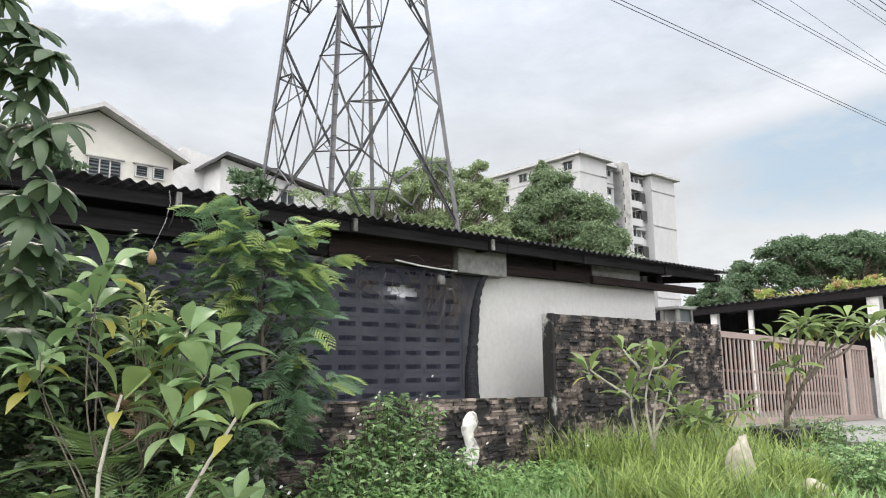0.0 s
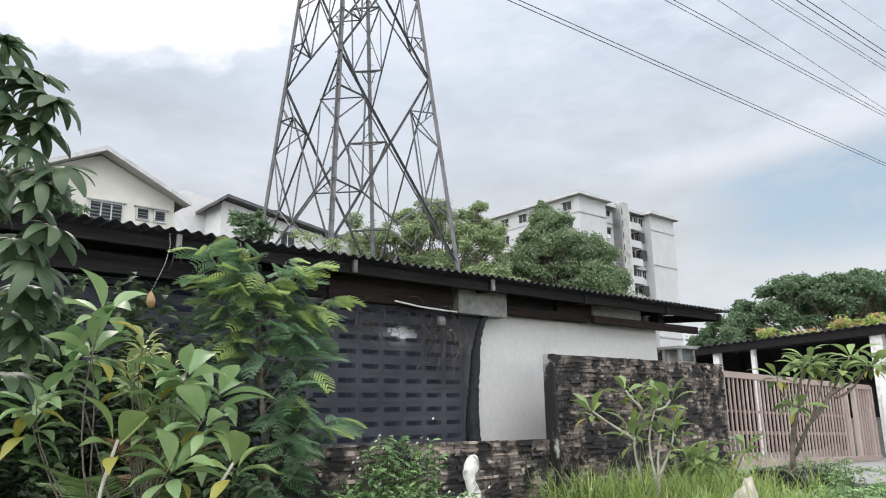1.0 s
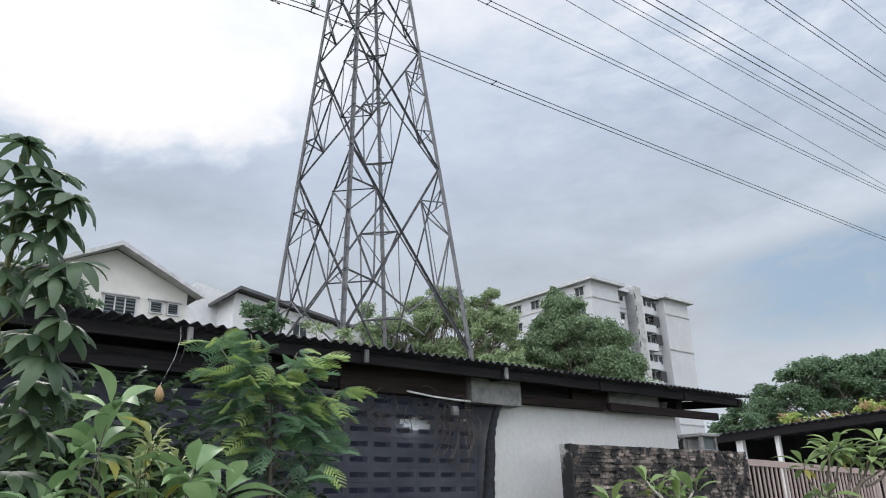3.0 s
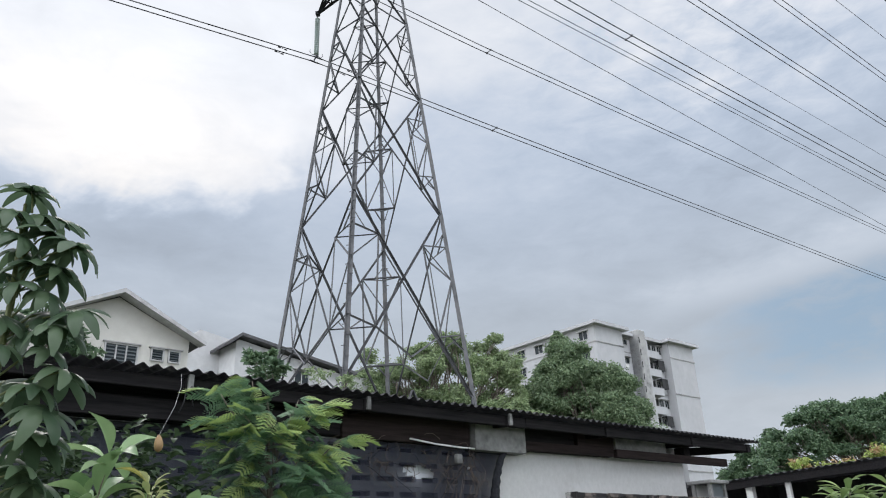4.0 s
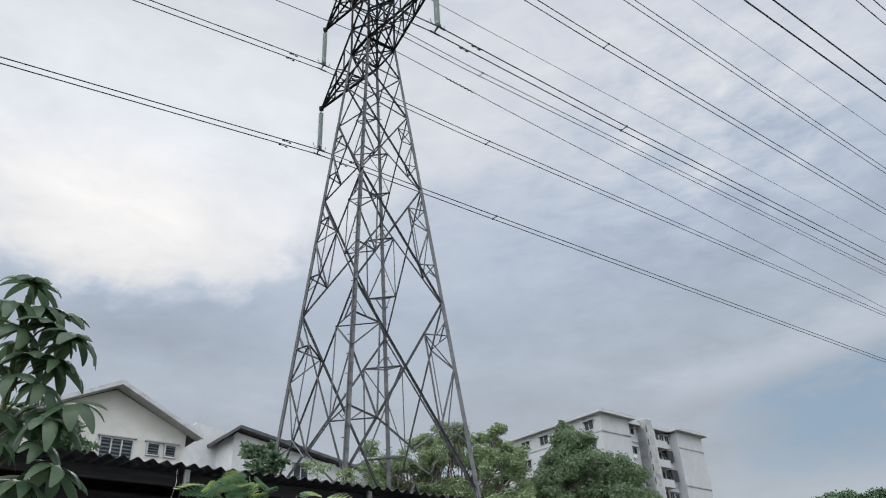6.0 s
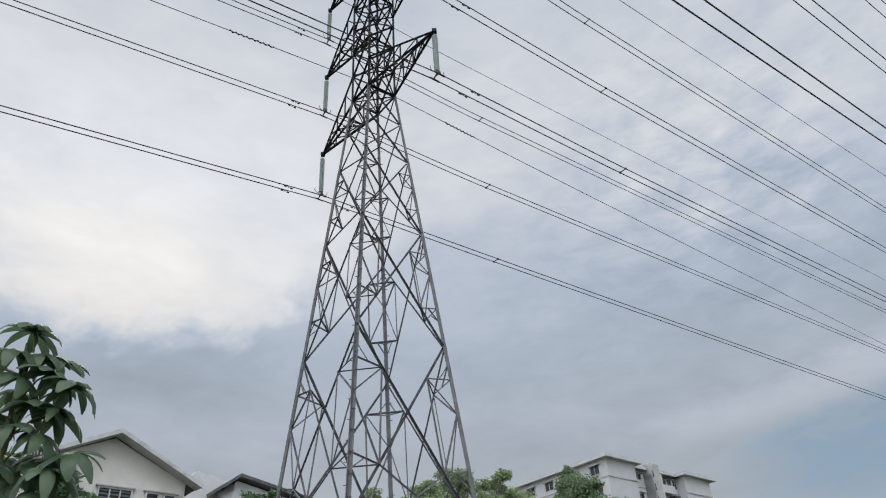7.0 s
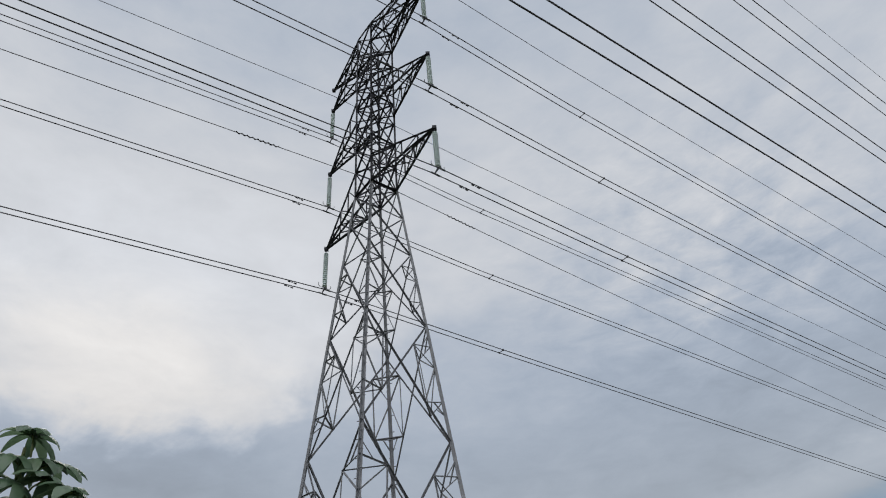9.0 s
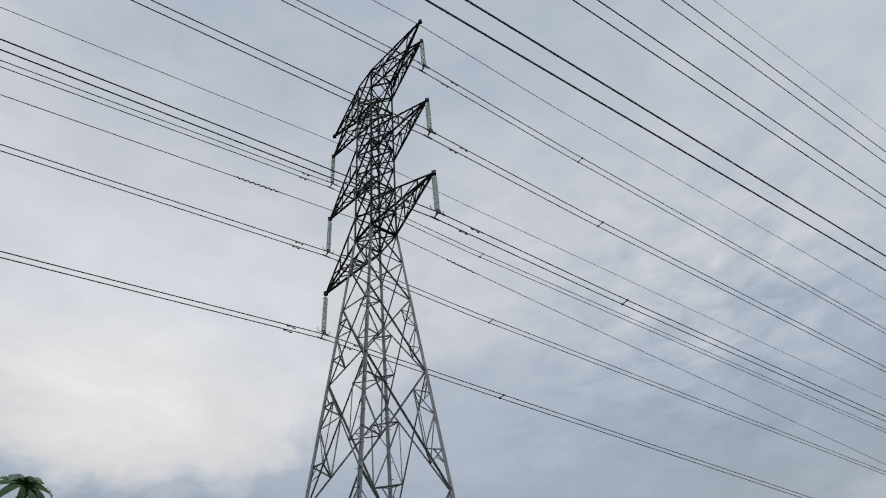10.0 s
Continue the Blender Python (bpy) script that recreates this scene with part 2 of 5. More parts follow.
PVC = material("white_painted_post", (0.62, 0.62, 0.61), (0.74, 0.74, 0.73), 0.7, 6.0, 0.1, stain=(0.40, 0.39, 0.37), stain_scale=2.0)
BROAD = leaf_material("broad_leaf", (0.13, 0.235, 0.10), (0.35, 0.48, 0.24), 0.3, 0.35, 0.5)
FRANGI = leaf_material("frangipani_leaf", (0.13, 0.20, 0.08), (0.27, 0.36, 0.13), 0.4, 0.35)
YELLOWING = leaf_material("yellowing_leaf", (0.30, 0.28, 0.06), (0.45, 0.43, 0.12), 0.45, 0.4)
LOBED = leaf_material("lobed_leaf", (0.04, 0.075, 0.043), (0.115, 0.17, 0.095), 0.35, 0.4)
FEATHER = leaf_material("feathery_leaf", (0.085, 0.18, 0.115), (0.26, 0.40, 0.22), 0.5, 0.4)
FEATHER_YOUNG = leaf_material("young_feathery_leaf", (0.26, 0.38, 0.12), (0.48, 0.58, 0.22), 0.5, 0.4)
WEED = leaf_material("weed_leaf", (0.07, 0.16, 0.07), (0.33, 0.50, 0.21), 0.5, 0.35)
GRASS = leaf_material("long_grass", (0.045, 0.10, 0.028), (0.47, 0.59, 0.19), 0.5, 0.4)
# dark green leaf with the shade behind the shrub put into its colour
THICKET = leaf_material("shaded_thicket_leaf", (0.02, 0.038, 0.022), (0.085, 0.13, 0.06), 0.4, 0.3)
CREEPER = leaf_material("low_creeper", (0.13, 0.26, 0.095), (0.33, 0.49, 0.20), 0.5, 0.4)
PALM = leaf_material("palm_leaf", (0.06, 0.12, 0.04), (0.19, 0.28, 0.10), 0.45, 0.35)
PETAL = material("white_petal", (0.72, 0.72, 0.68), (0.82, 0.82, 0.80), 0.6, 5.0, 0.0)
TREE_A = leaf_material("rain_tree_leaf", (0.14, 0.21, 0.11), (0.37, 0.45, 0.24), 0.5, 0.35)
TREE_B = leaf_material("narrow_tree_leaf", (0.09, 0.15, 0.085), (0.25, 0.33, 0.18), 0.5, 0.35)
TREE_C = leaf_material("dark_crown_leaf", (0.05, 0.10, 0.06), (0.16, 0.24, 0.125), 0.5, 0.3)
TREE_D = leaf_material("yellow_green_leaf", (0.20, 0.29, 0.07), (0.44, 0.50, 0.17), 0.5, 0.35)
TREE_E = leaf_material("reddish_leaf", (0.36, 0.24, 0.13), (0.50, 0.36, 0.20), 0.5, 0.35)
DRY_FROND = material("withered_frond", (0.13, 0.075, 0.045), (0.26, 0.16, 0.10), 0.8, 10.0, 0.0)
HOSE = material("yellow_hose", (0.45, 0.36, 0.12), (0.56, 0.46, 0.18), 0.5, 8.0, 0.0)
POD = material("brown_pod", (0.22, 0.13, 0.06), (0.36, 0.24, 0.11), 0.6, 12.0, 0.2)


def net_material():
    """Black shade cloth: an open weave that lets a part of the light by."""
    mt = bpy.data.materials.new("shade_cloth")
    mt.use_nodes = True
    n, l = mt.node_tree.nodes, mt.node_tree.links
    b = n["Principled BSDF"]
    b.inputs["Base Color"].default_value = (0.016, 0.018, 0.029, 1)
    b.inputs["Roughness"].default_value = 0.75
    b.inputs["Specular IOR Level"].default_value = 0.1
    tc = n.new("ShaderNodeTexCoord")
    t = n.new("ShaderNodeTexNoise")
    t.inputs["Scale"].default_value, t.inputs["Detail"].default_value = 2.5, 5
    l.new(tc.outputs["Object"], t.inputs["Vector"])
    mr = n.new("ShaderNodeMapRange")
    mr.inputs[1].default_value, mr.inputs[2].default_value, mr.inputs[3].default_value, mr.inputs[4].default_value = 0.3, 0.7, 0.19, 0.30
    l.new(t.outputs[0], mr.inputs[0])
    tr, ms = n.new("ShaderNodeBsdfTransparent"), n.new("ShaderNodeMixShader")
    l.new(mr.outputs[0], ms.inputs[0])
    l.new(b.outputs[0], ms.inputs[1])
    l.new(tr.outputs[0], ms.inputs[2])
    l.new(ms.outputs[0], n["Material Output"].inputs[0])
    return mt


NET = net_material()

# ---- building blocks ----
HOUSE = pose(0, 0, 0, 0, 0, 41)  # the street's frame: x along the fronts, y away from the camera


def thing(name, label, category, group="", kind="", at=None):
    e = new(name)
    e.empty_display_size = 0.2
    if at is not None:
        e.matrix_world = at
    return tagged(e, label, category, group, kind)


def part(name, bm, mt, parent=None, label=""):
    me = bpy.data.meshes.new(name)
    if isinstance(bm, tuple):
        me.from_pydata(*bm)
    else:
        bm.normal_update()
        bm.to_mesh(me)
        bm.free()
    me.materials.append(mt)
    ob = new(name, me)
    if parent:
        ob.parent = parent
    if label:
        ob["label"] = label
    return ob


def smooth(ob):
    ob.data.polygons.foreach_set("use_smooth", [True] * len(ob.data.polygons))
    return ob


def box(bm, x0, x1, y0, y1, z0, z1, bevel=0.0):
    vs = [bm.verts.new(p) for p in ((x0, y0, z0), (x1, y0, z0), (x1, y1, z0), (x0, y1, z0), (x0, y0, z1), (x1, y0, z1), (x1, y1, z1), (x0, y1, z1))]
    fs = [bm.faces.new([vs[i] for i in q]) for q in ((0, 3, 2, 1), (4, 5, 6, 7), (0, 1, 5, 4), (1, 2, 6, 5), (2, 3, 7, 6), (3, 0, 4, 7))]
    if bevel:
        es = list({e for f in fs for e in f.edges})
        bmesh.ops.bevel(bm, geom=es, offset=bevel, segments=1, affect="EDGES", profile=0.5)


def boxed(name, x0, x1, y0, y1, z0, z1, mt, parent=None, label="", bevel=0.0):
    bm = bmesh.new()
    box(bm, x0, x1, y0, y1, z0, z1, bevel)
    return part(name, bm, mt, parent, label)


def prism(bm, pts, y0, y1):
    """An outline in x and z, drawn out from y0 to y1."""
    a, b = [bm.verts.new((x, y0, z)) for x, z in pts], [bm.verts.new((x, y1, z)) for x, z in pts]
    bm.faces.new(a)
    bm.faces.new(b[::-1])
    for i in range(len(pts)):
        j = (i + 1) % len(pts)
        bm.faces.new((a[j], a[i], b[i], b[j]))


def bar(bm, a, b, w, facing=None, angle=True):
    """A rolled steel angle (or a square bar) from a to b with flanges w wide."""
    a, b = Vector(a), Vector(b)
    d = (b - a).normalized()
    s = d.cross(facing if facing is not None else Vector((0.3, 0.2, 1))).normalized()
    if s.length < 0.1:
        s = d.cross(Vector((1, 0, 0))).normalized()
    t = s.cross(d)
    th = w * 0.14 if angle else w
    out = [(0, 0), (w, 0), (w, th), (th, th), (th, w), (0, w)] if angle else [(0, 0), (w, 0), (w, w), (0, w)]
    c = w * 0.3 if angle else w / 2
    r0, r1 = [bm.verts.new(a + s * (x - c) + t * (y - c)) for x, y in out], [bm.verts.new(b + s * (x - c) + t * (y - c)) for x, y in out]
    k = len(out)
    for i in range(k):
        bm.faces.new((r0[i], r0[(i + 1) % k], r1[(i + 1) % k], r1[i]))
    bm.faces.new(r0[::-1])
    bm.faces.new(r1)


def tube(bm, pts, radii, sides=8, cap=True):
    """A tapered tube along points."""
    pts = [Vector(p) for p in pts]
    if isinstance(radii, (int, float)):
        radii = [radii] * len(pts)
    rings, ref = [], None
    for i, p in enumerate(pts):
        d = (pts[min(i + 1, len(pts) - 1)] - pts[max(i - 1, 0)]).normalized()
        if ref is None:
            ref = d.orthogonal().normalized()
        ref = (ref - d * ref.dot(d)).normalized()
        q = d.cross(ref)
        rings.append([bm.verts.new(p + (ref * math.cos(2 * math.pi * k / sides) + q * math.sin(2 * math.pi * k / sides)) * radii[i]) for k in range(sides)])
    for r0, r1 in zip(rings, rings[1:]):
        for k in range(sides):
            f = bm.faces.new((r0[k], r0[(k + 1) % sides], r1[(k + 1) % sides], r1[k]))
            f.smooth = True
    if cap:
        bm.faces.new(rings[0][::-1])
        bm.faces.new(rings[-1])


def bend(a, b, rnd, n=6, wob=0.08, sag=0.0):
    """Points from a to b with a natural wander."""
    a, b = Vector(a), Vector(b)
    size = (b - a).length
    off = [Vector((rnd.uniform(-1, 1), rnd.uniform(-1, 1), rnd.uniform(-1, 1))) * size * wob for _ in range(2)]
    out = []
    for i in range(n + 1):
        t = i / n
        out.append(a.lerp(b, t) + off[0] * math.sin(math.pi * t) + off[1] * math.sin(2 * math.pi * t) * 0.5 - Vector((0, 0, sag * math.sin(math.pi * t))))
    return out


class Leaves:
    """Gathers many leaf blades into one mesh."""

    def __init__(self):
        self.v, self.f = [], []

    def blade(self, verts, faces, m):
        k = len(self.v)
        self.v += [tuple(m @ p) for p in verts]
        self.f += [tuple(i + k for i in q) for q in faces]

    def quad(self, c, d, s, length, width):
        k = len(self.v)
        self.v += [tuple(c), tuple(c + d * length * 0.5 + s * width), tuple(c + d * length), tuple(c + d * length * 0.5 - s * width)]
        self.f.append((k, k + 1, k + 2, k + 3))

    def made(self, name, mt, parent=None, label=""):
        ob = part(name, (self.v, [], self.f), mt, parent, label)
        return smooth(ob)


def oval_leaf(width=0.36, n=7, fold=0.18, droop=0.25, widest=0.6):
    """A blade one long along +x, folded along the midrib and drooping at the tip."""
    v, f = [], []
    for i in range(n + 1):
        t = i / n
        w = width * 0.5 * (math.sin(math.pi * t ** (math.log(0.5) / math.log(widest))) ** (0.8 if t < widest else 1.15) if 0 < t < 1 else 0.02)
        z = 0.10 * math.sin(math.pi * t * 0.8) - droop * t * t
        v += [Vector((t, -w, z + w * fold * 2)), Vector((t, 0, z)), Vector((t, w, z + w * fold * 2))]
    for i in range(n):
        a = 3 * i
        f += [(a, a + 1, a + 4, a + 3), (a + 1, a + 2, a + 5, a + 4)]
    return v, f


def aim(p, az, el, size, roll=0.0):
    """A pose at p whose +x points to azimuth az (from +x) and elevation el, scaled."""
    return Matrix.Translation(p) @ Euler((roll, -el, az)).to_matrix().to_4x4() @ Matrix.Scale(size, 4)


def unit(rnd):
    z, a = rnd.uniform(-1, 1), rnd.uniform(0, 2 * math.pi)
    r = math.sqrt(1 - z * z)
    return Vector((r * math.cos(a), r * math.sin(a), z))


# ---- ground ----
bm = bmesh.new()
bmesh.ops.create_grid(bm, x_segments=60, y_segments=60, size=1.0)
for vtx in bm.verts:
    x, y = vtx.co.x, vtx.co.y
    gx, gy = math.copysign(abs(x) ** 2.2, x) * 1500, math.copysign(abs(y) ** 2.2, y) * 1500
    vtx.co = (gx, gy + 9, 0.05 * noise.noise((gx * 0.5, gy * 0.5, 0)))
tagged(part("ground", bm, SOIL), "bare brown soil with patches of green moss", "ground", kind="structure")

# ---- lattice tower ----
TC = Vector((-3.58, 29.79, 0))
LEGS = [Vector((-0.995, 0.096, 0)), Vector((-0.096, -0.995, 0)), Vector((0.995, -0.096, 0)), Vector((0.096, 0.995, 0))]
ARM = Vector((0.636, -0.772, 0))
ALONG = Vector((0.772, 0.636, 0))
WAIST, TOP = 31.5, 47.4


def spread(z):
    return 4.9866 * (1 - (min(z, WAIST) - 1.5) / 39.568)


def leg_at(k, z):
    return LEGS[k % 4] * spread(z) + Vector((0, 0, z))


def piece(name, a, b, w, mt, parent, facing=None):
    """One steel member as a part of its own."""
    bm = bmesh.new()
    bar(bm, a, b, w, facing)
    return part(name, bm, mt, parent)


tower = thing("transmission_tower", "tall grey galvanised steel lattice transmission tower behind the house", "pylon", at=Matrix.Translation(TC))
for k in range(4):
    bm = bmesh.new()
    zs = [0, 7.8, 15.62, 21.82, 26.5, WAIST, TOP]
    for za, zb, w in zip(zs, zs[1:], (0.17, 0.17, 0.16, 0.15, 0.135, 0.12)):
        # cage legs take the steel that is coloured as if in shade
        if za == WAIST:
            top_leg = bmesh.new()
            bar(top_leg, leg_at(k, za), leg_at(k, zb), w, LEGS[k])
            part("cage_leg", top_leg, STEEL_TOP_SHADED, tower)
        else:
            bar(bm, leg_at(k, za), leg_at(k, zb + 0.05), w, LEGS[k])
    leg = part("leg", bm, STEEL, tower)
    if k in (1, 3):
        side = LEGS[k].cross(Vector((0, 0, 1)))
        for i in range(70):
            p = leg_at(k, 5 + i * 0.42) + LEGS[k] * 0.05
            bm = bmesh.new()
            bar(bm, p, p + side * (0.16 if i % 2 else -0.16), 0.025, Vector((0, 0, 1)), False)
            part("step_bolt", bm, STEEL_OLD, leg)
    bm = bmesh.new()
    f = leg_at(k, 0)
    box(bm, f.x - 0.5, f.x + 0.5, f.y - 0.5, f.y + 0.5, -0.2, 0.5, 0.05)
    part("footing", bm, CONCRETE, tower, "grey concrete footing")


def face_panel(k, zb, zt, w, redundant, first=False):
    """One face between legs k and k + 1: crossed braces and the short members that steady them."""
    a, b = lambda z: leg_at(k, z), lambda z: leg_at(k + 1, z)
    out = (LEGS[k] + LEGS[(k + 1) % 4]).normalized()
    wa, wb = (a(zt) - b(zt)).length, (a(zb) - b(zb)).length
    s = wa / (wa + wb)
    cross = a(zt).lerp(b(zb), s)
    for p, q, o in ((a(zt), b(zb), 0.02), (b(zt), a(zb), -0.06)):
        bm = bmesh.new()
        bar(bm, p + out * o, q + out * o, w, out)
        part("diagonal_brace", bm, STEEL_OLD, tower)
    if not redundant:
        return cross
    thin = w * 0.72
    zx = cross.z

    def stay(p, q, k=1.0):
        piece("stay", p, q, thin * k, STEEL, tower, out)

    for one in (a, b):
        up, dn = one(zt).lerp(cross, 0.5), one(zb).lerp(cross, 0.5)
        mid = one(zx + (zt - zx) * 0.12)
        q1, q2 = one(zt + (mid.z - zt) * 0.5), one(zb + (mid.z - zb) * 0.52)
        for p, q in ((q1, up), (mid, up), (mid, dn), (q2, dn)):
            stay(p, q)
        if redundant > 1:
            stay(up, dn, 0.9)
            stay(q1.lerp(up, 0.5), one(q1.z + 0.7), 0.8)
            stay(q2.lerp(dn, 0.5), one(q2.z - 0.7), 0.8)
    if first:
        low = a(zb).lerp(b(zb), 0.5) + Vector((0, 0, 1.3))
        stay(a(zb).lerp(cross, 0.5), low)
        stay(b(zb).lerp(cross, 0.5), low)
    return cross


for zb, zt, w, red in ((7.4, 15.62, 0.085, 2), (15.62, 21.82, 0.08, 2), (21.82, 26.5, 0.075, 1), (26.5, 29.25, 0.075, 0), (29.25, WAIST, 0.07, 0)):
    for k in range(4):
        face_panel(k, zb, zt, w, red, zb < 8)
    if red:  # hip members across each corner, at the quarter points of the diagonals
        for k in range(4):
            for z in (zb, zt):
                corner = leg_at(k, z)
                ends = []
                for j in (k - 1, k):
                    a, b = leg_at(j, zt), leg_at(j + 1, zt)
                    c, d = leg_at(j, zb), leg_at(j + 1, zb)
                    wa, wb = (a - b).length, (c - d).length
                    ends.append(corner.lerp(a.lerp(d, wa / (wa + wb)), 0.5))
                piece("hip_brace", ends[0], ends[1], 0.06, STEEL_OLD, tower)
for k in range(4):  # leg extensions under the main body
    out = (LEGS[k] + LEGS[(k + 1) % 4]).normalized()
    m = leg_at(k, 7.4).lerp(leg_at(k + 1, 7.4), 0.5)
    for j in (k, k + 1):
        piece("foot_brace", leg_at(j, 7.4), leg_at(j, 0.5).lerp(m, 0.32) + Vector((0, 0, 1.2)), 0.1, STEEL_OLD, tower, out)
        piece("foot_brace", leg_at(j, 0.4), m, 0.14, STEEL_OLD, tower, out)
        piece("foot_brace", leg_at(j, 4.4), leg_at(j, 0.4).lerp(m, 0.5), 0.08, STEEL_OLD, tower, out)
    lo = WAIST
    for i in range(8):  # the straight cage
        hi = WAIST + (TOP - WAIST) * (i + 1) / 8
        piece("cage_brace", leg_at(k, lo), leg_at(k + 1, hi), 0.09, STEEL_TOP_SHADED, tower, out)
        piece("cage_brace", leg_at(k + 1, lo) - out * 0.05, leg_at(k, hi) - out * 0.05, 0.09, STEEL_TOP_SHADED, tower, out)
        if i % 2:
            piece("cage_ring", leg_at(k, hi), leg_at(k + 1, hi), 0.085, STEEL_TOP_SHADED, tower, out)
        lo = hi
    piece("cage_ring", leg_at(k, WAIST), leg_at(k + 1, WAIST), 0.12, STEEL_TOP_SHADED, tower, out)
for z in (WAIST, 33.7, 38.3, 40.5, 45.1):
    piece("diaphragm", leg_at(0, z), leg_at(2, z), 0.08, STEEL_TOP_SHADED, tower)
    piece("diaphragm", leg_at(1, z), leg_at(3, z) + Vector((0, 0, 0.08)), 0.08, STEEL_TOP_SHADED, tower)


def cross_arm(sign, z_tip, reach, z_low, z_up, name="cross_arm"):
    """A pointed arm: two lower chords, two upper chords and lacing."""
    tip = ARM * sign * reach + Vector((0, 0, z_tip))
    pair = (1, 2) if sign > 0 else (3, 0)
    low, up = [leg_at(k, z_low) for k in pair], [leg_at(k, z_up) for k in pair]
    bm = bmesh.new()
    box(bm, tip.x - 0.12, tip.x + 0.12, tip.y - 0.12, tip.y + 0.12, tip.z - 0.12, tip.z + 0.10)
    # chords and lacing carry the silhouette's darkness in their colour
    arm = part(name, bm, STEEL_TOP_SHADED, tower)
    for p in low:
        piece("chord", p, tip, 0.13, STEEL_TOP_SHADED, arm)
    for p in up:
        piece("chord", p, tip, 0.11, STEEL_TOP_SHADED, arm)
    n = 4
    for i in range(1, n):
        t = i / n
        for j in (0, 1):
            piece("lacing", low[j].lerp(tip, t), up[j].lerp(tip, t), 0.065, STEEL_TOP_SHADED, arm)
            piece("lacing", low[j].lerp(tip, (i - 1) / n), up[j].lerp(tip, t), 0.06, STEEL_TOP_SHADED, arm)
        piece("lacing", low[0].lerp(tip, t), low[1].lerp(tip, t), 0.065, STEEL_TOP_SHADED, arm)
        piece("lacing", low[i % 2].lerp(tip, (i - 1) / n), low[1 - i % 2].lerp(tip, t), 0.06, STEEL_TOP_SHADED, arm)
    return TC + tip


TIPS = []
for z in (31.6, 38.35, 45.2):
    for sign in (-1, 1):
        TIPS.append((sign, z, cross_arm(sign, z, 5.8, z - 0.1, z + 2.1)))
EARTH_TIPS = [(s, cross_arm(s, 47.75, 5.85, 46.2, TOP, "earth_wire_arm")) for s in (-1, 1)]

# insulators: one built, the rest copied
STRING = 3.35
string = thing("insulator_string", "string of pale glass disc insulators under a steel arm", "insulator", "insulator strings of the tower")
bm = bmesh.new()
tube(bm, [(0, 0, 0.045), (0, 0, 0.02), (0, 0, -0.035), (0, 0, -0.05)], [0.045, 0.14, 0.15, 0.05], 10)
tube(bm, [(0, 0, 0.05), (0, 0, -0.11)], 0.03, 6)
disc = part("disc", bm, INSULATOR, string)
disc.location = (0, 0, -0.42)
for i in range(1, 17):
    ob = new("disc", disc.data)
    ob.parent = string
    ob.location = (0, 0, -0.42 - i * 0.155)
bm = bmesh.new()
tube(bm, [(0, 0, 0), (0, 0, -0.42)], 0.028, 6)
tube(bm, [(0, 0, -2.95), (0, 0, -3.18)], 0.028, 6)
part("shackle", bm, STEEL_OLD, string)
bm = bmesh.new()
for s in (-1, 1):
    bar(bm, ARM * s * 0.24 + Vector((0, 0, -3.20)), Vector((0, 0, -3.05)), 0.05, None, False)
    tube(bm, [ARM * s * 0.22 + Vector((0, 0, -3.20)), ARM * s * 0.22 + Vector((0, 0, -3.34))], 0.04, 6)
    tube(bm, [ARM * s * 0.22 + ALONG * -0.28 + Vector((0, 0, -3.36)), ARM * s * 0.22 + ALONG * 0.28 + Vector((0, 0, -3.36))], 0.05, 6)
bar(bm, ARM * -0.24 + Vector((0, 0, -3.20)), ARM * 0.24 + Vector((0, 0, -3.20)), 0.06, None, False)
part("yoke", bm, STEEL_OLD, string)
bm = bmesh.new()
for s in (-1, 1):
    tube(bm, [Vector((0, 0, -3.05)), ALONG * s * 0.30 + Vector((0, 0, -3.09)), ALONG * s * 0.42 + Vector((0, 0, -2.94)), ALONG * s * 0.40 + Vector((0, 0, -2.79))], 0.018, 6)
part("arcing_horn", bm, STEEL_OLD, string)
string.matrix_world = Matrix.Translation(TIPS[0][2])
for _, _, p in TIPS[1:]:
    copy_thing(string, Matrix.Translation(p))

# conductors
SLOPES = {(-1, 31.6): (0.112, 0.026, -0.06), (1, 31.6): (0.112, 0.041, -0.2), (-1, 38.35): (0.11, 0.034, -0.36), (1, 38.35): (0.11, 0.044, -0.3), (-1, 45.2): (0.13, 0.039, -0.5), (1, 45.2): (0.13, 0.044, -0.45)}


def hang(s, fall, rise, dip):
    """A wire's height over its clamp at s metres along the line: it dips past the clamp on the far side."""
    return rise * s + dip * min(1.0, s / 12) if s > 0 else fall * s


def wire_points(p, fall, rise, dip=0.0, far=190.0, near=-70.0):
    pts = []
    s = near
    while s <= far:
        pts.append(p + ALONG * s + Vector((0, 0, hang(s, fall, rise, dip))))
        s += 10 if abs(s) > 19 else 2.5
    return pts


def conductor(name, pts, r, label, group=""):
    bm = bmesh.new()
    tube(bm, pts, r, 5)
    return tagged(part(name, bm, CABLE), label, "power line", group)


spacer_bm_places, damper_places = [], []
for sign, z, tip in TIPS:
    sag = SLOPES[sign, z]
    for off in (-0.22, 0.22):
        p = tip + ARM * off + Vector((0, 0, -STRING))
        conductor("conductor", wire_points(p, *sag), 0.031, "thin dark twin-bundle power conductor strung from the tower", "tower conductors")
        for s in (-2.2, 2.0 + off):
            damper_places.append(p + ALONG * s + Vector((0, 0, hang(s, *sag))))
    spacer_bm_places.append(tip + Vector((0, 0, -STRING)) + ALONG * 13.8 + Vector((0, 0, hang(13.8, *sag))))
bm = bmesh.new()
bar(bm, ARM * -0.24, ARM * 0.24, 0.045, None, False)
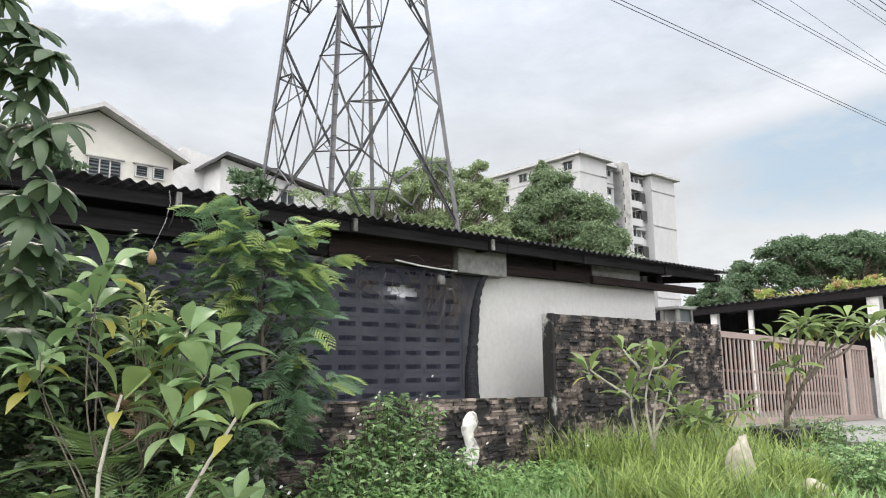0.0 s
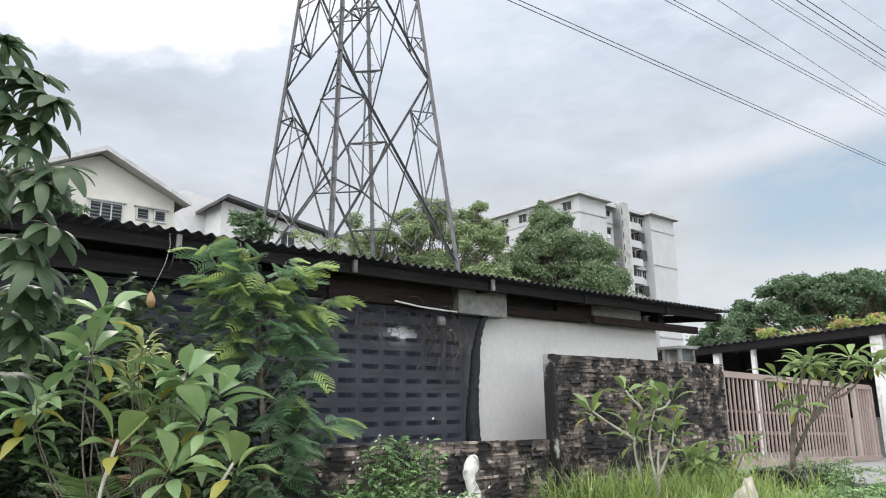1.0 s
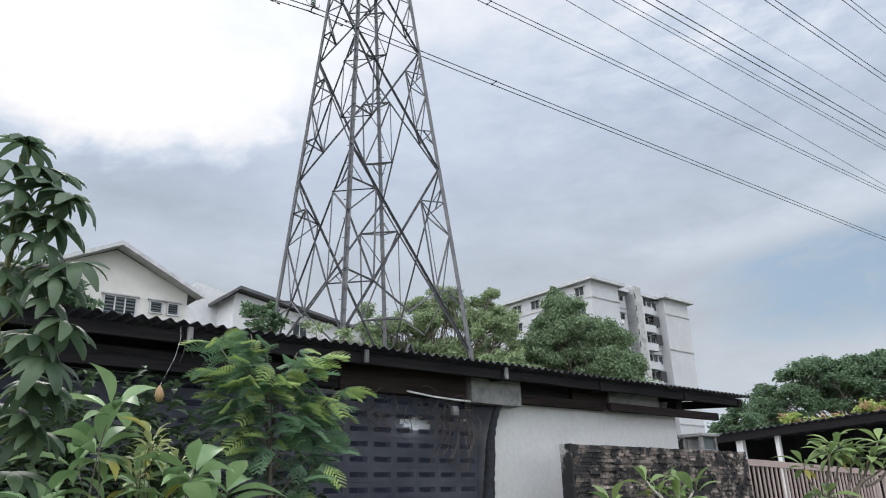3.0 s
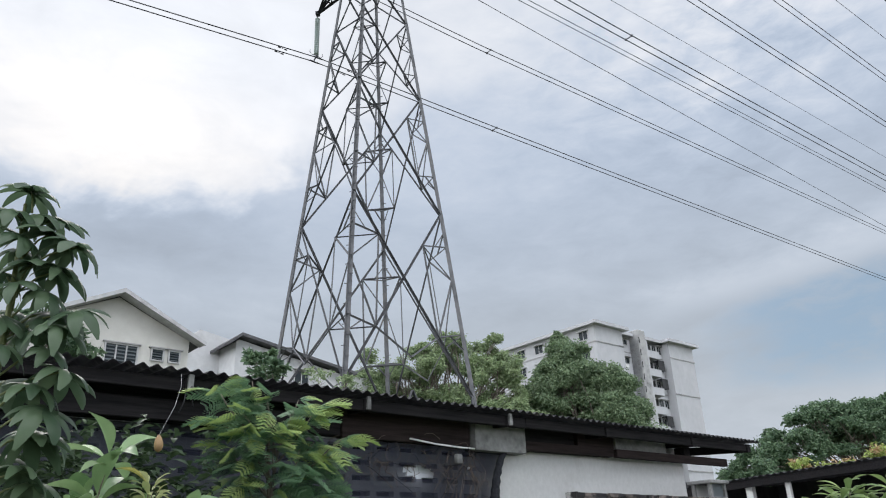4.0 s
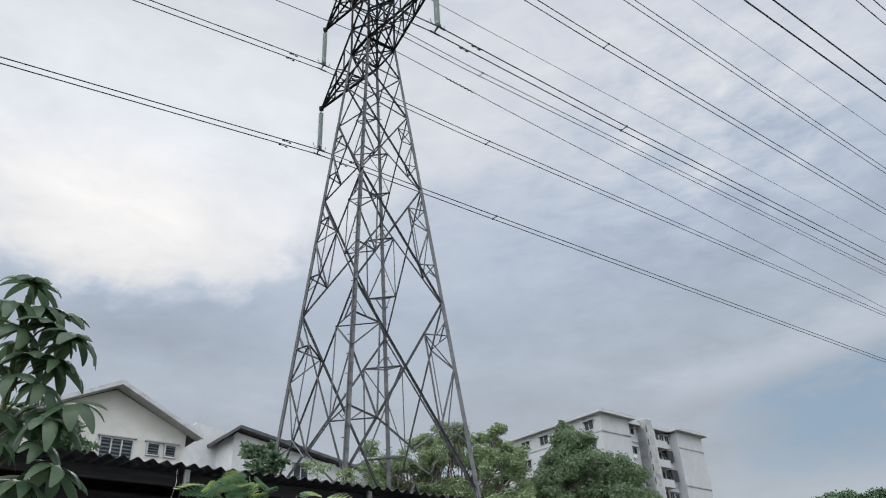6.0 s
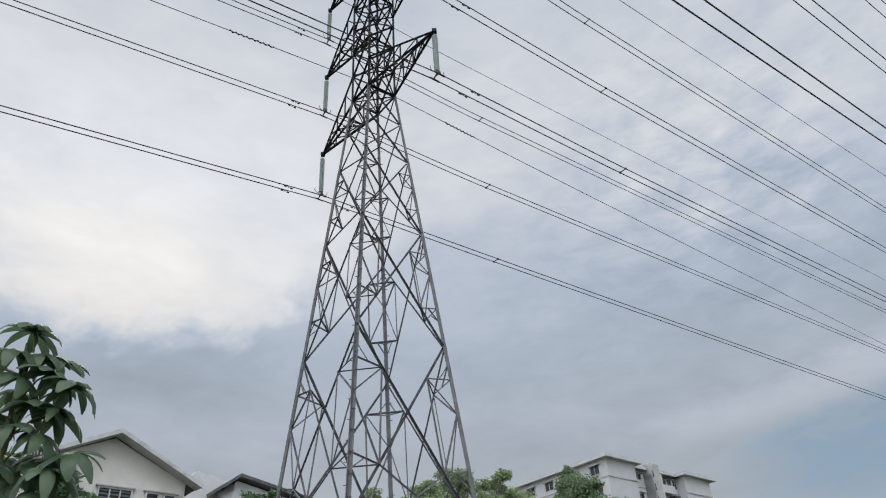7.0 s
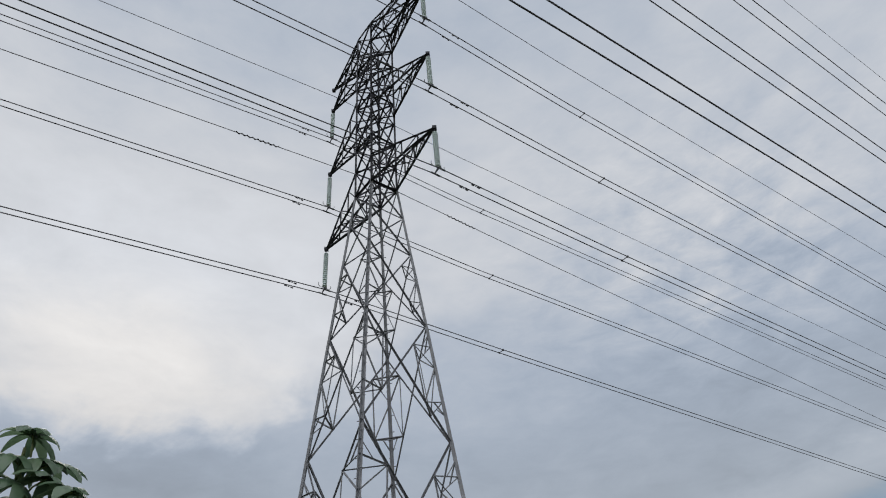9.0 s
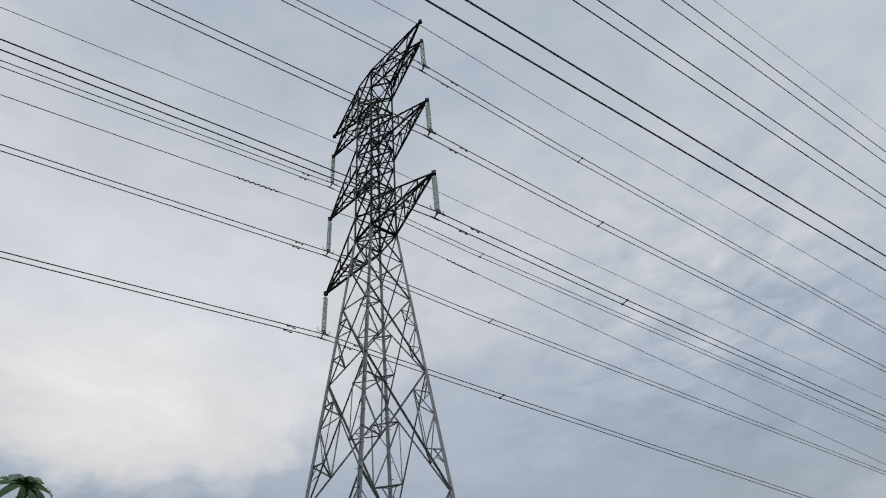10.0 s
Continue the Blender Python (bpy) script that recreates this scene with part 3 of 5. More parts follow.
for s in (-1, 1):
    box(bm, ARM.x * s * 0.22 - 0.05, ARM.x * s * 0.22 + 0.05, ARM.y * s * 0.22 - 0.05, ARM.y * s * 0.22 + 0.05, -0.05, 0.05)
spacer = tagged(part("line_spacer", bm, CABLE), "small dark spacer bar clamped between two conductors", "spacer", "spacers on the conductors")
spacer.matrix_world = Matrix.Translation(spacer_bm_places[0])
for p in spacer_bm_places[1:]:
    copy_thing(spacer, Matrix.Translation(p))
bm = bmesh.new()
tube(bm, [ALONG * -0.25 + Vector((0, 0, -0.10)), ALONG * 0.25 + Vector((0, 0, -0.10))], 0.012, 5)
for s in (-1, 1):
    tube(bm, [ALONG * s * 0.12 + Vector((0, 0, -0.10)), ALONG * s * 0.27 + Vector((0, 0, -0.10))], 0.045, 6)
tube(bm, [(0, 0, 0.02), (0, 0, -0.11)], 0.025, 5)
dmp = tagged(part("vibration_damper", bm, CABLE), "small dumbbell vibration damper hanging from a conductor", "damper", "dampers on the conductors")
dmp.matrix_world = Matrix.Translation(damper_places[0])
for p in damper_places[1:]:
    copy_thing(dmp, Matrix.Translation(p))
for (s, tip), sag in zip(EARTH_TIPS, ((0.135, 0.049, -0.25), (0.155, 0.068, -0.56))):
    clamp = tip + Vector((0, 0, -0.7 if s < 0 else -0.55))
    conductor("earth_wire", wire_points(clamp, *sag), 0.024, "thin bare earth wire at the top of the tower", "earth wires")
hub = TC + Vector((0, 0, 32.6))
FIBRE = (0.127, -0.016, -0.1)
conductor("fibre_cable", wire_points(hub, *FIBRE), 0.022, "thin dark cable tied to the waist of the tower")
for s0, s1 in ((-8.6, -6.2), (5.2, 7.4)):
    bm = bmesh.new()
    k = 46
    turns = []
    for i in range(k + 1):
        q = s0 + (s1 - s0) * i / k
        turns.append(hub + ALONG * q + Vector((0, 0, hang(q, *FIBRE))) + ARM * 0.05 * math.cos(i * 1.1) + Vector((0, 0, 0.05 * math.sin(i * 1.1))))
    tube(bm, turns, 0.024, 5)
    tagged(part("spiral_damper", bm, CABLE), "spiral vibration damper wound round the thin cable", "damper")

# a second line passes nearly overhead
for perp, s0, z0, slope in ((-5.48, 4.8, 15.7, 0.105), (-5.04, 4.8, 15.7, 0.105), (-5.92, 11.66, 23.9, 0.130), (-5.48, 11.66, 23.9, 0.130), (-5.60, 18.6, 31.1, 0.152), (-5.10, 18.6, 31.1, 0.152), (-5.0, 24.0, 36.1, 0.196)):
    base = ARM * perp + Vector((0, 0, z0))
    pts = [base + ALONG * s + Vector((0, 0, slope * (s - s0))) for s in (-40, -20, 0, 15, 30, 50, 80, 130)]
    conductor("conductor" if perp < -5.01 else "earth_wire", pts, 0.024 if perp < -5.01 else 0.012, "dark conductor of a second power line passing overhead", "overhead line conductors")

# ---- house with the corrugated roof ----
EAVE_V, EAVE_Z, WALL_V = 7.6, 3.46, 8.3
house = thing("house", "single-storey white house with an old corrugated roof and dark timber eaves", "house", at=HOUSE)
ROOF_U0, ROOF_U1, ROOF_V1, PITCH = -6.0, 14.75, 15.0, 0.07
bm = bmesh.new()
WAVE = 0.146
nu = int((ROOF_U1 - ROOF_U0) / WAVE * 8)
cols = []
for i in range(nu + 1):
    u = ROOF_U0 + (ROOF_U1 - ROOF_U0) * i / nu
    w = 0.022 * math.sin(2 * math.pi * u / WAVE) + 0.012 * noise.noise((u * 0.7, 0, 3))
    jag = 0.03 * noise.noise((math.floor(u / 0.9) * 3.7, 5, 1))
    cols.append([bm.verts.new((u, v + (jag if v == EAVE_V else 0), EAVE_Z + w + PITCH * (v - EAVE_V))) for v in (EAVE_V, 9.5, 12, ROOF_V1)])
for a, b in zip(cols, cols[1:]):
    for j in range(3):
        bm.faces.new((a[j], b[j], b[j + 1], a[j + 1]))
bmesh.ops.solidify(bm, geom=bm.faces[:], thickness=0.009)
part("roof", bm, CORRUGATED, house, "dark weathered corrugated roof sheets")


def board(name, u0, u1, v0, v1, z0, z1, mt, label="", tilt=0.0):
    bm = bmesh.new()
    box(bm, u0, u1, v0, v1, z0, z1, min(0.008, (z1 - z0) / 5))
    for p in bm.verts:
        p.co.z += tilt * (p.co.x - u0) + 0.006 * noise.noise(p.co * 1.7)
    return part(name, bm, mt, house, label)


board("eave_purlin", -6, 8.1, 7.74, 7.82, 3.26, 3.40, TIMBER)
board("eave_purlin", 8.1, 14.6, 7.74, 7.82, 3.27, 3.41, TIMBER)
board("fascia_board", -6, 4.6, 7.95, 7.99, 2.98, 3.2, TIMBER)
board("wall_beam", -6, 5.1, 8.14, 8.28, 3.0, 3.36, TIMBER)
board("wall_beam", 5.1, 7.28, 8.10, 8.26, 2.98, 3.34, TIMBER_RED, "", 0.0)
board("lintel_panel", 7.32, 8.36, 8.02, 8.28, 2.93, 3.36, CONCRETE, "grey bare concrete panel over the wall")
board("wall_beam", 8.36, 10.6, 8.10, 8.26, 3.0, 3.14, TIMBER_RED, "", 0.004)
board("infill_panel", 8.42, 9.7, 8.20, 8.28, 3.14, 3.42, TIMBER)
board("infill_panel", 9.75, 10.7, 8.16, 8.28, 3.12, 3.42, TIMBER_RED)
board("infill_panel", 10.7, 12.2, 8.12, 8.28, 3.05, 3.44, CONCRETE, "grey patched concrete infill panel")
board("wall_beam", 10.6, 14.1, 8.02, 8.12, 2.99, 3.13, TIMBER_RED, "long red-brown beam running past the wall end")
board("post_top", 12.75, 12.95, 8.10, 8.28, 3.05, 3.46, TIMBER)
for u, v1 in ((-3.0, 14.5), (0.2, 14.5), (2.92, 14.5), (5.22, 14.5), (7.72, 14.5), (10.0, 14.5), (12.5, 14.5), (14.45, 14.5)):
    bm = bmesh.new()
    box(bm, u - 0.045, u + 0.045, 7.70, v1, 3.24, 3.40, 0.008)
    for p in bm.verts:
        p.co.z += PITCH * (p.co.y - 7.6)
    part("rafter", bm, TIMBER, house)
for u in (2.92, 5.22, 7.72):
    bm = bmesh.new()
    box(bm, u - 0.03, u + 0.03, 7.66, 7.70, 3.26, 3.43, 0.006)
    part("bracket", bm, CONCRETE, house, "grey rafter-end bracket")
for v in (9.3, 11.0, 12.7, 14.3):
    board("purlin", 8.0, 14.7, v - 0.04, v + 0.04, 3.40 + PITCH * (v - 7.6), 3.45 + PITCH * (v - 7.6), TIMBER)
boxed("front_wall", 7.62, 12.95, WALL_V, WALL_V + 0.15, -0.1, 3.04, PLASTER, house, "white plastered wall with rain stains", 0.01)
boxed("end_wall", 12.80, 12.95, WALL_V + 0.15, 14.6, -0.1, 3.5, PLASTER, house)
boxed("back_wall", -6, 12.95, 14.6, 14.75, -0.1, 3.9, PLASTER, house)
# near-black colour stands for the unlit room seen through the vent slots
boxed("inner_partition", -6, 7.62, 11.5, 11.6, -0.1, 3.7, DARK_IN, house, "inner wall behind the vent blocks, coloured near black for the room's shade")
boxed("door_lamp", 6.95, 7.06, 8.02, 8.10, 2.72, 2.86, CONCRETE, house, "small grey wall lamp", 0.015)
# hanging white strip over the net
bm = bmesh.new()
tube(bm, [(6.15, 8.06, 3.02), (6.6, 8.04, 2.97), (7.0, 8.05, 2.955), (7.34, 8.06, 2.95)], 0.013, 6)
part("pale_pipe", bm, PVC, house, "thin pale pipe under the eave")

# vent-block wall: each block has a slot above and below its web
BW, BH = 0.38, 0.195
vent = thing("vent_block_wall", "grey ventilation-block wall veiled by black shade cloth", "wall", kind="structure", at=HOUSE)
bm = bmesh.new()
# one block: frame 0.38 x 0.195 with one open slot
for x0, x1, z0, z1 in ((0.0005, BW - 0.0005, 0.0005, 0.065), (0.0005, BW - 0.0005, 0.132, BH - 0.0005), (0.0005, 0.05, 0.065, 0.132), (BW - 0.05, BW - 0.0005, 0.065, 0.132)):
    box(bm, x0, x1, 0, 0.11, z0, z1)
block_mesh = bpy.data.meshes.new("vent_block")
bm.to_mesh(block_mesh)
bm.free()
block_mesh.materials.append(BLOCK)
U_VENT0, ROWS = 7.615 - 17 * BW, 10
for r in range(ROWS):
    for c in range(17):
        ob = new("vent_block", block_mesh)
        ob.parent = vent
        ob.location = (U_VENT0 + c * BW, WALL_V + 0.004 * math.sin(c * 5 + r * 3), 1.05 + r * BH)
boxed("wall_base", -6, 7.615, WALL_V, WALL_V + 0.14, -0.1, 1.045, BLOCK, vent)
boxed("wall_side", -6, U_VENT0 - 0.005, WALL_V, WALL_V + 0.14, 1.05, 3.1, BLOCK, vent)

# shade cloth with a torn hole and a gathered edge


def hem_u(t):
    """Where the cloth's free edge hangs, from t = 0 at its foot to 1 at its top."""
    return 7.60 + 0.10 * t + 0.28 * t ** 4 - 0.015 * math.sin(t * 9)


bm = bmesh.new()
nu, nz = 120, 44
grid = {}
for i in range(nu + 1):
    for j in range(nz + 1):
        s, t = i / nu, j / nz
        right = hem_u(t) + 0.05
        u = 0.4 + (right - 0.4) * s
        top = 2.98 + 0.05 * math.sin(u * 2.1) * s
        z = 1.02 + (top - 1.02) * t
        fold = 0.05 * (max(0, s - 0.94) / 0.06)
        v = 8.20 - 0.02 + 0.018 * noise.noise((u * 1.4, z * 1.2, 2)) - fold * (0.6 + 0.6 * math.sin(z * 14)) - 0.05 * (1 - t) ** 3
        grid[i, j] = (u, v, z)
vs = {k: bm.verts.new(p) for k, p in grid.items()}
for i in range(nu):
    for j in range(nz):
        u, v, z = grid[i, j]
        if ((u - 6.33) / 0.27) ** 2 + ((z - 2.585 + 0.10 * (u - 6.33)) / 0.095) ** 2 < 1:
            continue
        bm.faces.new((vs[i, j], vs[i + 1, j], vs[i + 1, j + 1], vs[i, j + 1]))
net = thing("shade_net", "black shade cloth with a torn hole hung over the vent-block wall", "shade net", at=HOUSE)
smooth(part("cloth", bm, NET, net))
# rolled hem at the right edge of the cloth
bm = bmesh.new()
pts = []
for j in range(31):
    t = j / 30
    pts.append((hem_u(t), 8.11 - 0.05 * (1 - t) ** 3, 1.02 + 1.96 * t))
tube(bm, pts, [0.035 + 0.02 * abs(math.sin(j * 1.7)) + 0.065 * (1 - j / 30) for j in range(31)], 9)
for p in bm.verts:
    p.co += Vector((0.03, 0.02, 0)) * noise.noise(p.co * 9)
CLOTH_HEM = material("black_cloth_roll", (0.010, 0.011, 0.014), (0.035, 0.037, 0.043), 0.85, 30.0, 0.5, spec=0.15)
part("hem", bm, CLOTH_HEM, net, "gathered black hem")
# dry vines over the cloth
rnd = random.Random(5)
bm = bmesh.new()
for i in range(85):
    u0, z0 = rnd.uniform(4.6, 7.3), rnd.uniform(2.55, 3.0)
    if rnd.random() < 0.35:
        u0 = rnd.uniform(6.9, 7.4)
    a = Vector((u0, 8.14, z0))
    b = a + Vector((rnd.uniform(-0.6, 0.6), rnd.uniform(-0.05, 0.01), -rnd.uniform(0.1, 0.8) if u0 > 6.9 else rnd.uniform(-0.4, 0.15)))
    tube(bm, bend(a, b, rnd, 8, 0.28), 0.0035, 4, False)
tagged(part("dry_vine", bm, TWIG), "tangle of dry brown vine stems on the shade cloth", "vine", kind="stuff").matrix_world = HOUSE

# ---- ledge-stone garden walls ----


def stone_wall(name, label, u0, u1, v, top, base, seed, near, parts=300, thick=0.16):
    """A wall faced with split stone: the pieces of a stretch as parts, the rest in one mesh."""
    w = thing(name, label, "wall", kind="structure", at=HOUSE)
    bm = bmesh.new()
    prism(bm, [(u0, base), (u1, base), (u1, top(u1) - 0.004), (u0, top(u0) - 0.004)], v + 0.035, v + thick)
    part("core", bm, MORTAR, w)
    rnd = random.Random(seed)
    shared = []
    for i in range(14):
        bm = bmesh.new()
        box(bm, 0, 1, 0, 1, 0, 1)
        for p in bm.verts:
            p.co += Vector((rnd.uniform(-0.02, 0.02), rnd.uniform(-0.25, 0.25) if p.co.y < 0.5 else 0, rnd.uniform(-0.08, 0.08)))
        me = bpy.data.meshes.new("ledge_stone")
        bm.to_mesh(me)
        bm.free()
        me.materials.append(STONE)
        shared.append(me)
    rest_v, rest_f, count = [], [], 0
    z = base
    while z < max(top(u0), top(u1)) - 0.01:
        hgt = rnd.choice((0.032, 0.038, 0.046, 0.055))
        u = u0 - rnd.uniform(0, 0.1)
        while u < u1:
            lng = rnd.uniform(0.09, 0.30)
            a, b = max(u, u0), min(u + lng, u1)
            zt = min(z + hgt - 0.004, top((a + b) / 2))
            if b - a > 0.02 and zt - z > 0.01:
                proud = rnd.uniform(0.0, 0.045)
                if near[0] < a < near[1] and near[2] < z < near[3] and count < parts:
                    ob = new("ledge_stone", rnd.choice(shared))
                    ob.parent = w
                    ob.location, ob.scale = (a, v + 0.02 - proud, z), (b - a - 0.004, 0.03 + proud, zt - z)
                    count += 1
                else:
                    y0, k = v + 0.02 - proud, len(rest_v)
                    j = lambda: rnd.uniform(-0.004, 0.004)
                    rest_v += [(a, y0 + j(), z + j()), (b - 0.004, y0 + j(), z + j()), (b - 0.004, v + 0.05, z), (a, v + 0.05, z), (a, y0 + j(), zt + j()), (b - 0.004, y0 + j(), zt + j()), (b - 0.004, v + 0.05, zt), (a, v + 0.05, zt)]
                    rest_f += [tuple(k + i for i in q) for q in ((4, 5, 6, 7), (0, 1, 5, 4), (1, 2, 6, 5), (3, 0, 4, 7))]
            u += lng
        z += hgt
    tagged(part("stone_facing", (rest_v, [], rest_f), STONE_REST, w), kind="stuff")
    return w


low_top = lambda u: 1.22 - 0.0175 * u + 0.004
tall_top = lambda u: 2.31 - 0.004 * (u - 8.5)

# gate and its posts
gate = thing("sliding_gate", "pinkish weathered gate of close vertical slats across the drive", "gate", at=HOUSE)
g_top = lambda u: 2.17 - 0.028 * (u - 13.7)
g_bot = lambda u: 0.34 - 0.037 * (u - 14.0)


def rail(name, u0, u1, fn0, h, v0, v1, mt, parent):
    bm = bmesh.new()
    prism(bm, [(u0, fn0(u0)), (u1, fn0(u1)), (u1, fn0(u1) + h), (u0, fn0(u0) + h)], v0, v1)
    return part(name, bm, mt, parent)


rail("top_rail", 13.5, 21.3, lambda u: g_top(u) - 0.10, 0.12, 7.36, 7.46, GATE, gate)
rail("bottom_rail", 13.5, 21.5, lambda u: g_bot(u), 0.13, 7.36, 7.46, GATE, gate)
rail("middle_rail", 13.5, 19.7, lambda u: g_bot(u) + 0.62, 0.07, 7.44, 7.49, GATE, gate)
rail("middle_rail", 13.5, 19.7, lambda u: g_bot(u) + 1.05, 0.05, 7.44, 7.49, GATE, gate)
n_slat = 44
for i in range(n_slat):
    u = 13.62 + i * (21.2 - 13.62) / (n_slat - 1)
    if 19.75 < u < 20.15:
        continue
    bm = bmesh.new()
    wd = 0.025 if u < 19.6 else 0.036
    box(bm, u - wd, u + wd, 7.385, 7.42, g_bot(u) + 0.12, g_top(u) - 0.09, 0.006)
    part("slat", bm, GATE, gate)
for u in (19.7, 20.2, 21.35):
    bm = bmesh.new()
    box(bm, u - 0.05, u + 0.05, 7.36, 7.46, g_bot(u), g_top(u) - 0.02, 0.008)
    part("stile", bm, GATE, gate)

lantern = thing("wall_lantern", "weathered concrete box lantern on the stone wall", "lantern", at=HOUSE @ pose(12.32, 7.45, 2.27))
for name, q in (("base", (-0.26, 0.26, -0.2, 0.2, 0.0, 0.05)), ("cap", (-0.30, 0.30, -0.24, 0.24, 0.27, 0.33))):
    boxed(name, *q, CONCRETE, lantern, "", 0.012)
for sx in (-1, 1):
    for sy in (-1, 1):
        boxed("corner_post", sx * 0.22 - 0.03, sx * 0.22 + 0.03, sy * 0.16 - 0.03, sy * 0.16 + 0.03, 0.05, 0.27, CONCRETE, lantern)
boxed("glass_panel", -0.19, 0.19, -0.15, -0.14, 0.05, 0.27, LOUVRE, lantern, "dusty glass panel")
boxed("back_panel", -0.19, 0.19, 0.13, 0.14, 0.05, 0.27, PLASTER, lantern)

# ---- carport behind the gate ----
carport = thing("carport", "open carport with an old dark roof on white posts", "carport", at=HOUSE)
bm = bmesh.new()
cz = lambda v: 3.80 - 0.038 * (v - 2.0)
rows = []
nv = 220
for i in range(nv + 1):
    v = 0.5 + 14.5 * i / nv
    w = 0.03 * math.sin(2 * math.pi * v / 0.22)
    rows.append([bm.verts.new((u, v, cz(v) + w + 0.05 * (u - 21.9))) for u in (21.9, 25.0, 29.5)])
for a, b in zip(rows, rows[1:]):
    for j in range(2):
        bm.faces.new((a[j], a[j + 1], b[j + 1], b[j]))
bmesh.ops.solidify(bm, geom=bm.faces[:], thickness=0.02)
part("roof", bm, CORRUGATED, carport)
for v0, v1 in ((0.5, 7.6), (7.6, 14.9)):
    bm = bmesh.new()
    box(bm, 22.0, 22.12, v0, v1, -0.26, -0.07)
    for p in bm.verts:
        p.co.z += cz(p.co.y)
    part("edge_beam", bm, TIMBER, carport)
for v, w in ((12.1, 0.11), (7.35, 0.16), (10.9, 0.07)):
    boxed("post", 22.3 - w, 22.3 + w, v - w, v + w, -0.1, cz(v) - 0.2, PVC, carport, "white painted post", 0.015)
boxed("post_base", 21.75, 22.7, 6.9, 7.3, -0.1, 1.75, PVC, carport, "short white gate pillar", 0.03)
# added inner walls, coloured near black in place of the carport's shade
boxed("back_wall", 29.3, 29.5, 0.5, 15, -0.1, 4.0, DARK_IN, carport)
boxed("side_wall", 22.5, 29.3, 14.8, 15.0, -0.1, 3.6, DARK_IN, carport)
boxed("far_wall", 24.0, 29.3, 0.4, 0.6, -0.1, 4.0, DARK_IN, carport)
rnd = random.Random(11)
for i in range(9):  # stacked boards and crates
    u, v = rnd.uniform(23.5, 27.5), rnd.uniform(8, 13.5)
    a, b, h = rnd.uniform(0.3, 0.9), rnd.uniform(0.2, 0.6), rnd.uniform(0.4, 1.3)
    bm = bmesh.new()
    box(bm, -a, a, -b, b, 0, h, 0.02)
    for s in (-1, 1):
        box(bm, -a * 0.98, a * 0.98, s * b - 0.02 * s, s * b + 0.02 * s, h * 0.4, h * 0.5)
    tagged(part("storage_crate", bm, rnd.choice((TIMBER, CONCRETE, TIMBER_RED))), "old crate standing in the shaded carport", "crate", "crates in the carport").matrix_world = HOUSE @ pose(u, v, 0)
bm = bmesh.new()
prism(bm, [(13.0, -0.1), (60, -0.1), (60, 0.05), (22, 0.06), (13.0, 0.20)], -14, 15)
for p in bm.verts:
    if p.co.y < 0 and p.co.x < 20:
        p.co.x += 2.0
tagged(part("driveway", bm, DRIVE), "worn grey concrete driveway", "driveway", kind="structure").matrix_world = HOUSE

# ---- buildings behind ----


def window(parent, x0, x1, z0, z1, v, panes, louvres=0, hood=0.25, frame_mt=TRIM):
    """A window set into a wall front at depth v, its panes and hood as parts."""
    w = part("window", (lambda b: (box(b, x0, x1, v - 0.012, v + 0.05, z0, z1), b)[1])(bmesh.new()), GLASS, parent)
    bm = bmesh.new()
    t = 0.05
    for q in ((x0 - t, x1 + t, z0 - t, z0), (x0 - t, x1 + t, z1, z1 + t), (x0 - t, x0, z0, z1), (x1, x1 + t, z0, z1)):
        box(bm, q[0], q[1], v - 0.07, v + 0.02, q[2], q[3])
    for i in range(1, panes):
        x = x0 + (x1 - x0) * i / panes
        box(bm, x - 0.022, x + 0.022, v - 0.055, v - 0.012, z0, z1)
    part("frame", bm, frame_mt, w)
    for i in range(louvres):
        z = z0 + (z1 - z0) * (i + 0.3) / louvres
        bm = bmesh.new()
        h = (z1 - z0) / louvres * 0.5
        vs = [bm.verts.new(p) for p in ((x0, v - 0.05, z), (x1, v - 0.05, z), (x1, v - 0.016, z + h), (x0, v - 0.016, z + h))]
        bm.faces.new(vs)
        part("louvre", bm, LOUVRE, w)
    if hood:
        bm = bmesh.new()
        box(bm, x0 - 0.12, x1 + 0.12, v - hood, v, z1 + t, z1 + t + 0.04)
        part("hood", bm, APT_GREY, w)
    return w


# cream house with a gable
gable = thing("gable_house", "cream two-storey house with a grey-trimmed gable and louvred windows", "house", at=HOUSE)
GV, GU, GZ = 25.1, 6.72, 10.25
bm = bmesh.new()
prism(bm, [(4.15, 0), (9.28, 0), (9.28, 8.98), (GU, GZ - 0.1), (4.15, 8.98)], GV, GV + 9)
part("wall", bm, CREAM, gable)
for s in (-1, 1):
    ex = GU + s * 2.95
    ez = 8.86
    bm = bmesh.new()
    prism(bm, [(GU, GZ + 0.07), (ex, ez + 0.03), (ex, ez - 0.02), (GU, GZ + 0.02)][:: s], GV - 0.55, GV + 9.3)
    part("roof_slope", bm, ROOF_EDGE, gable)
    bm = bmesh.new()
    prism(bm, [(GU, GZ + 0.06), (ex, ez + 0.01), (ex, ez - 0.13), (GU, GZ - 0.09)][:: s], GV - 0.62, GV - 0.555)
    part("verge_board", bm, TRIM, gable, "weathered grey-white verge board")
    bm = bmesh.new()
    prism(bm, [(GU, GZ - 0.03), (ex, ez - 0.04), (ex, ez - 0.07), (GU, GZ - 0.06)][:: s], GV - 0.55, GV - 0.003)
    part("soffit", bm, TRIM, gable)
window(gable, 6.50, 7.50, 7.55, 8.50, GV, 3, 8, 0.12)
window(gable, 4.95, 5.72, 7.55, 8.50, GV, 2, 0)
window(gable, 8.02, 8.38, 8.15, 8.50, GV, 1, 4, 0.12)
window(gable, 8.62, 8.95, 8.15, 8.50, GV, 1, 4, 0.12)

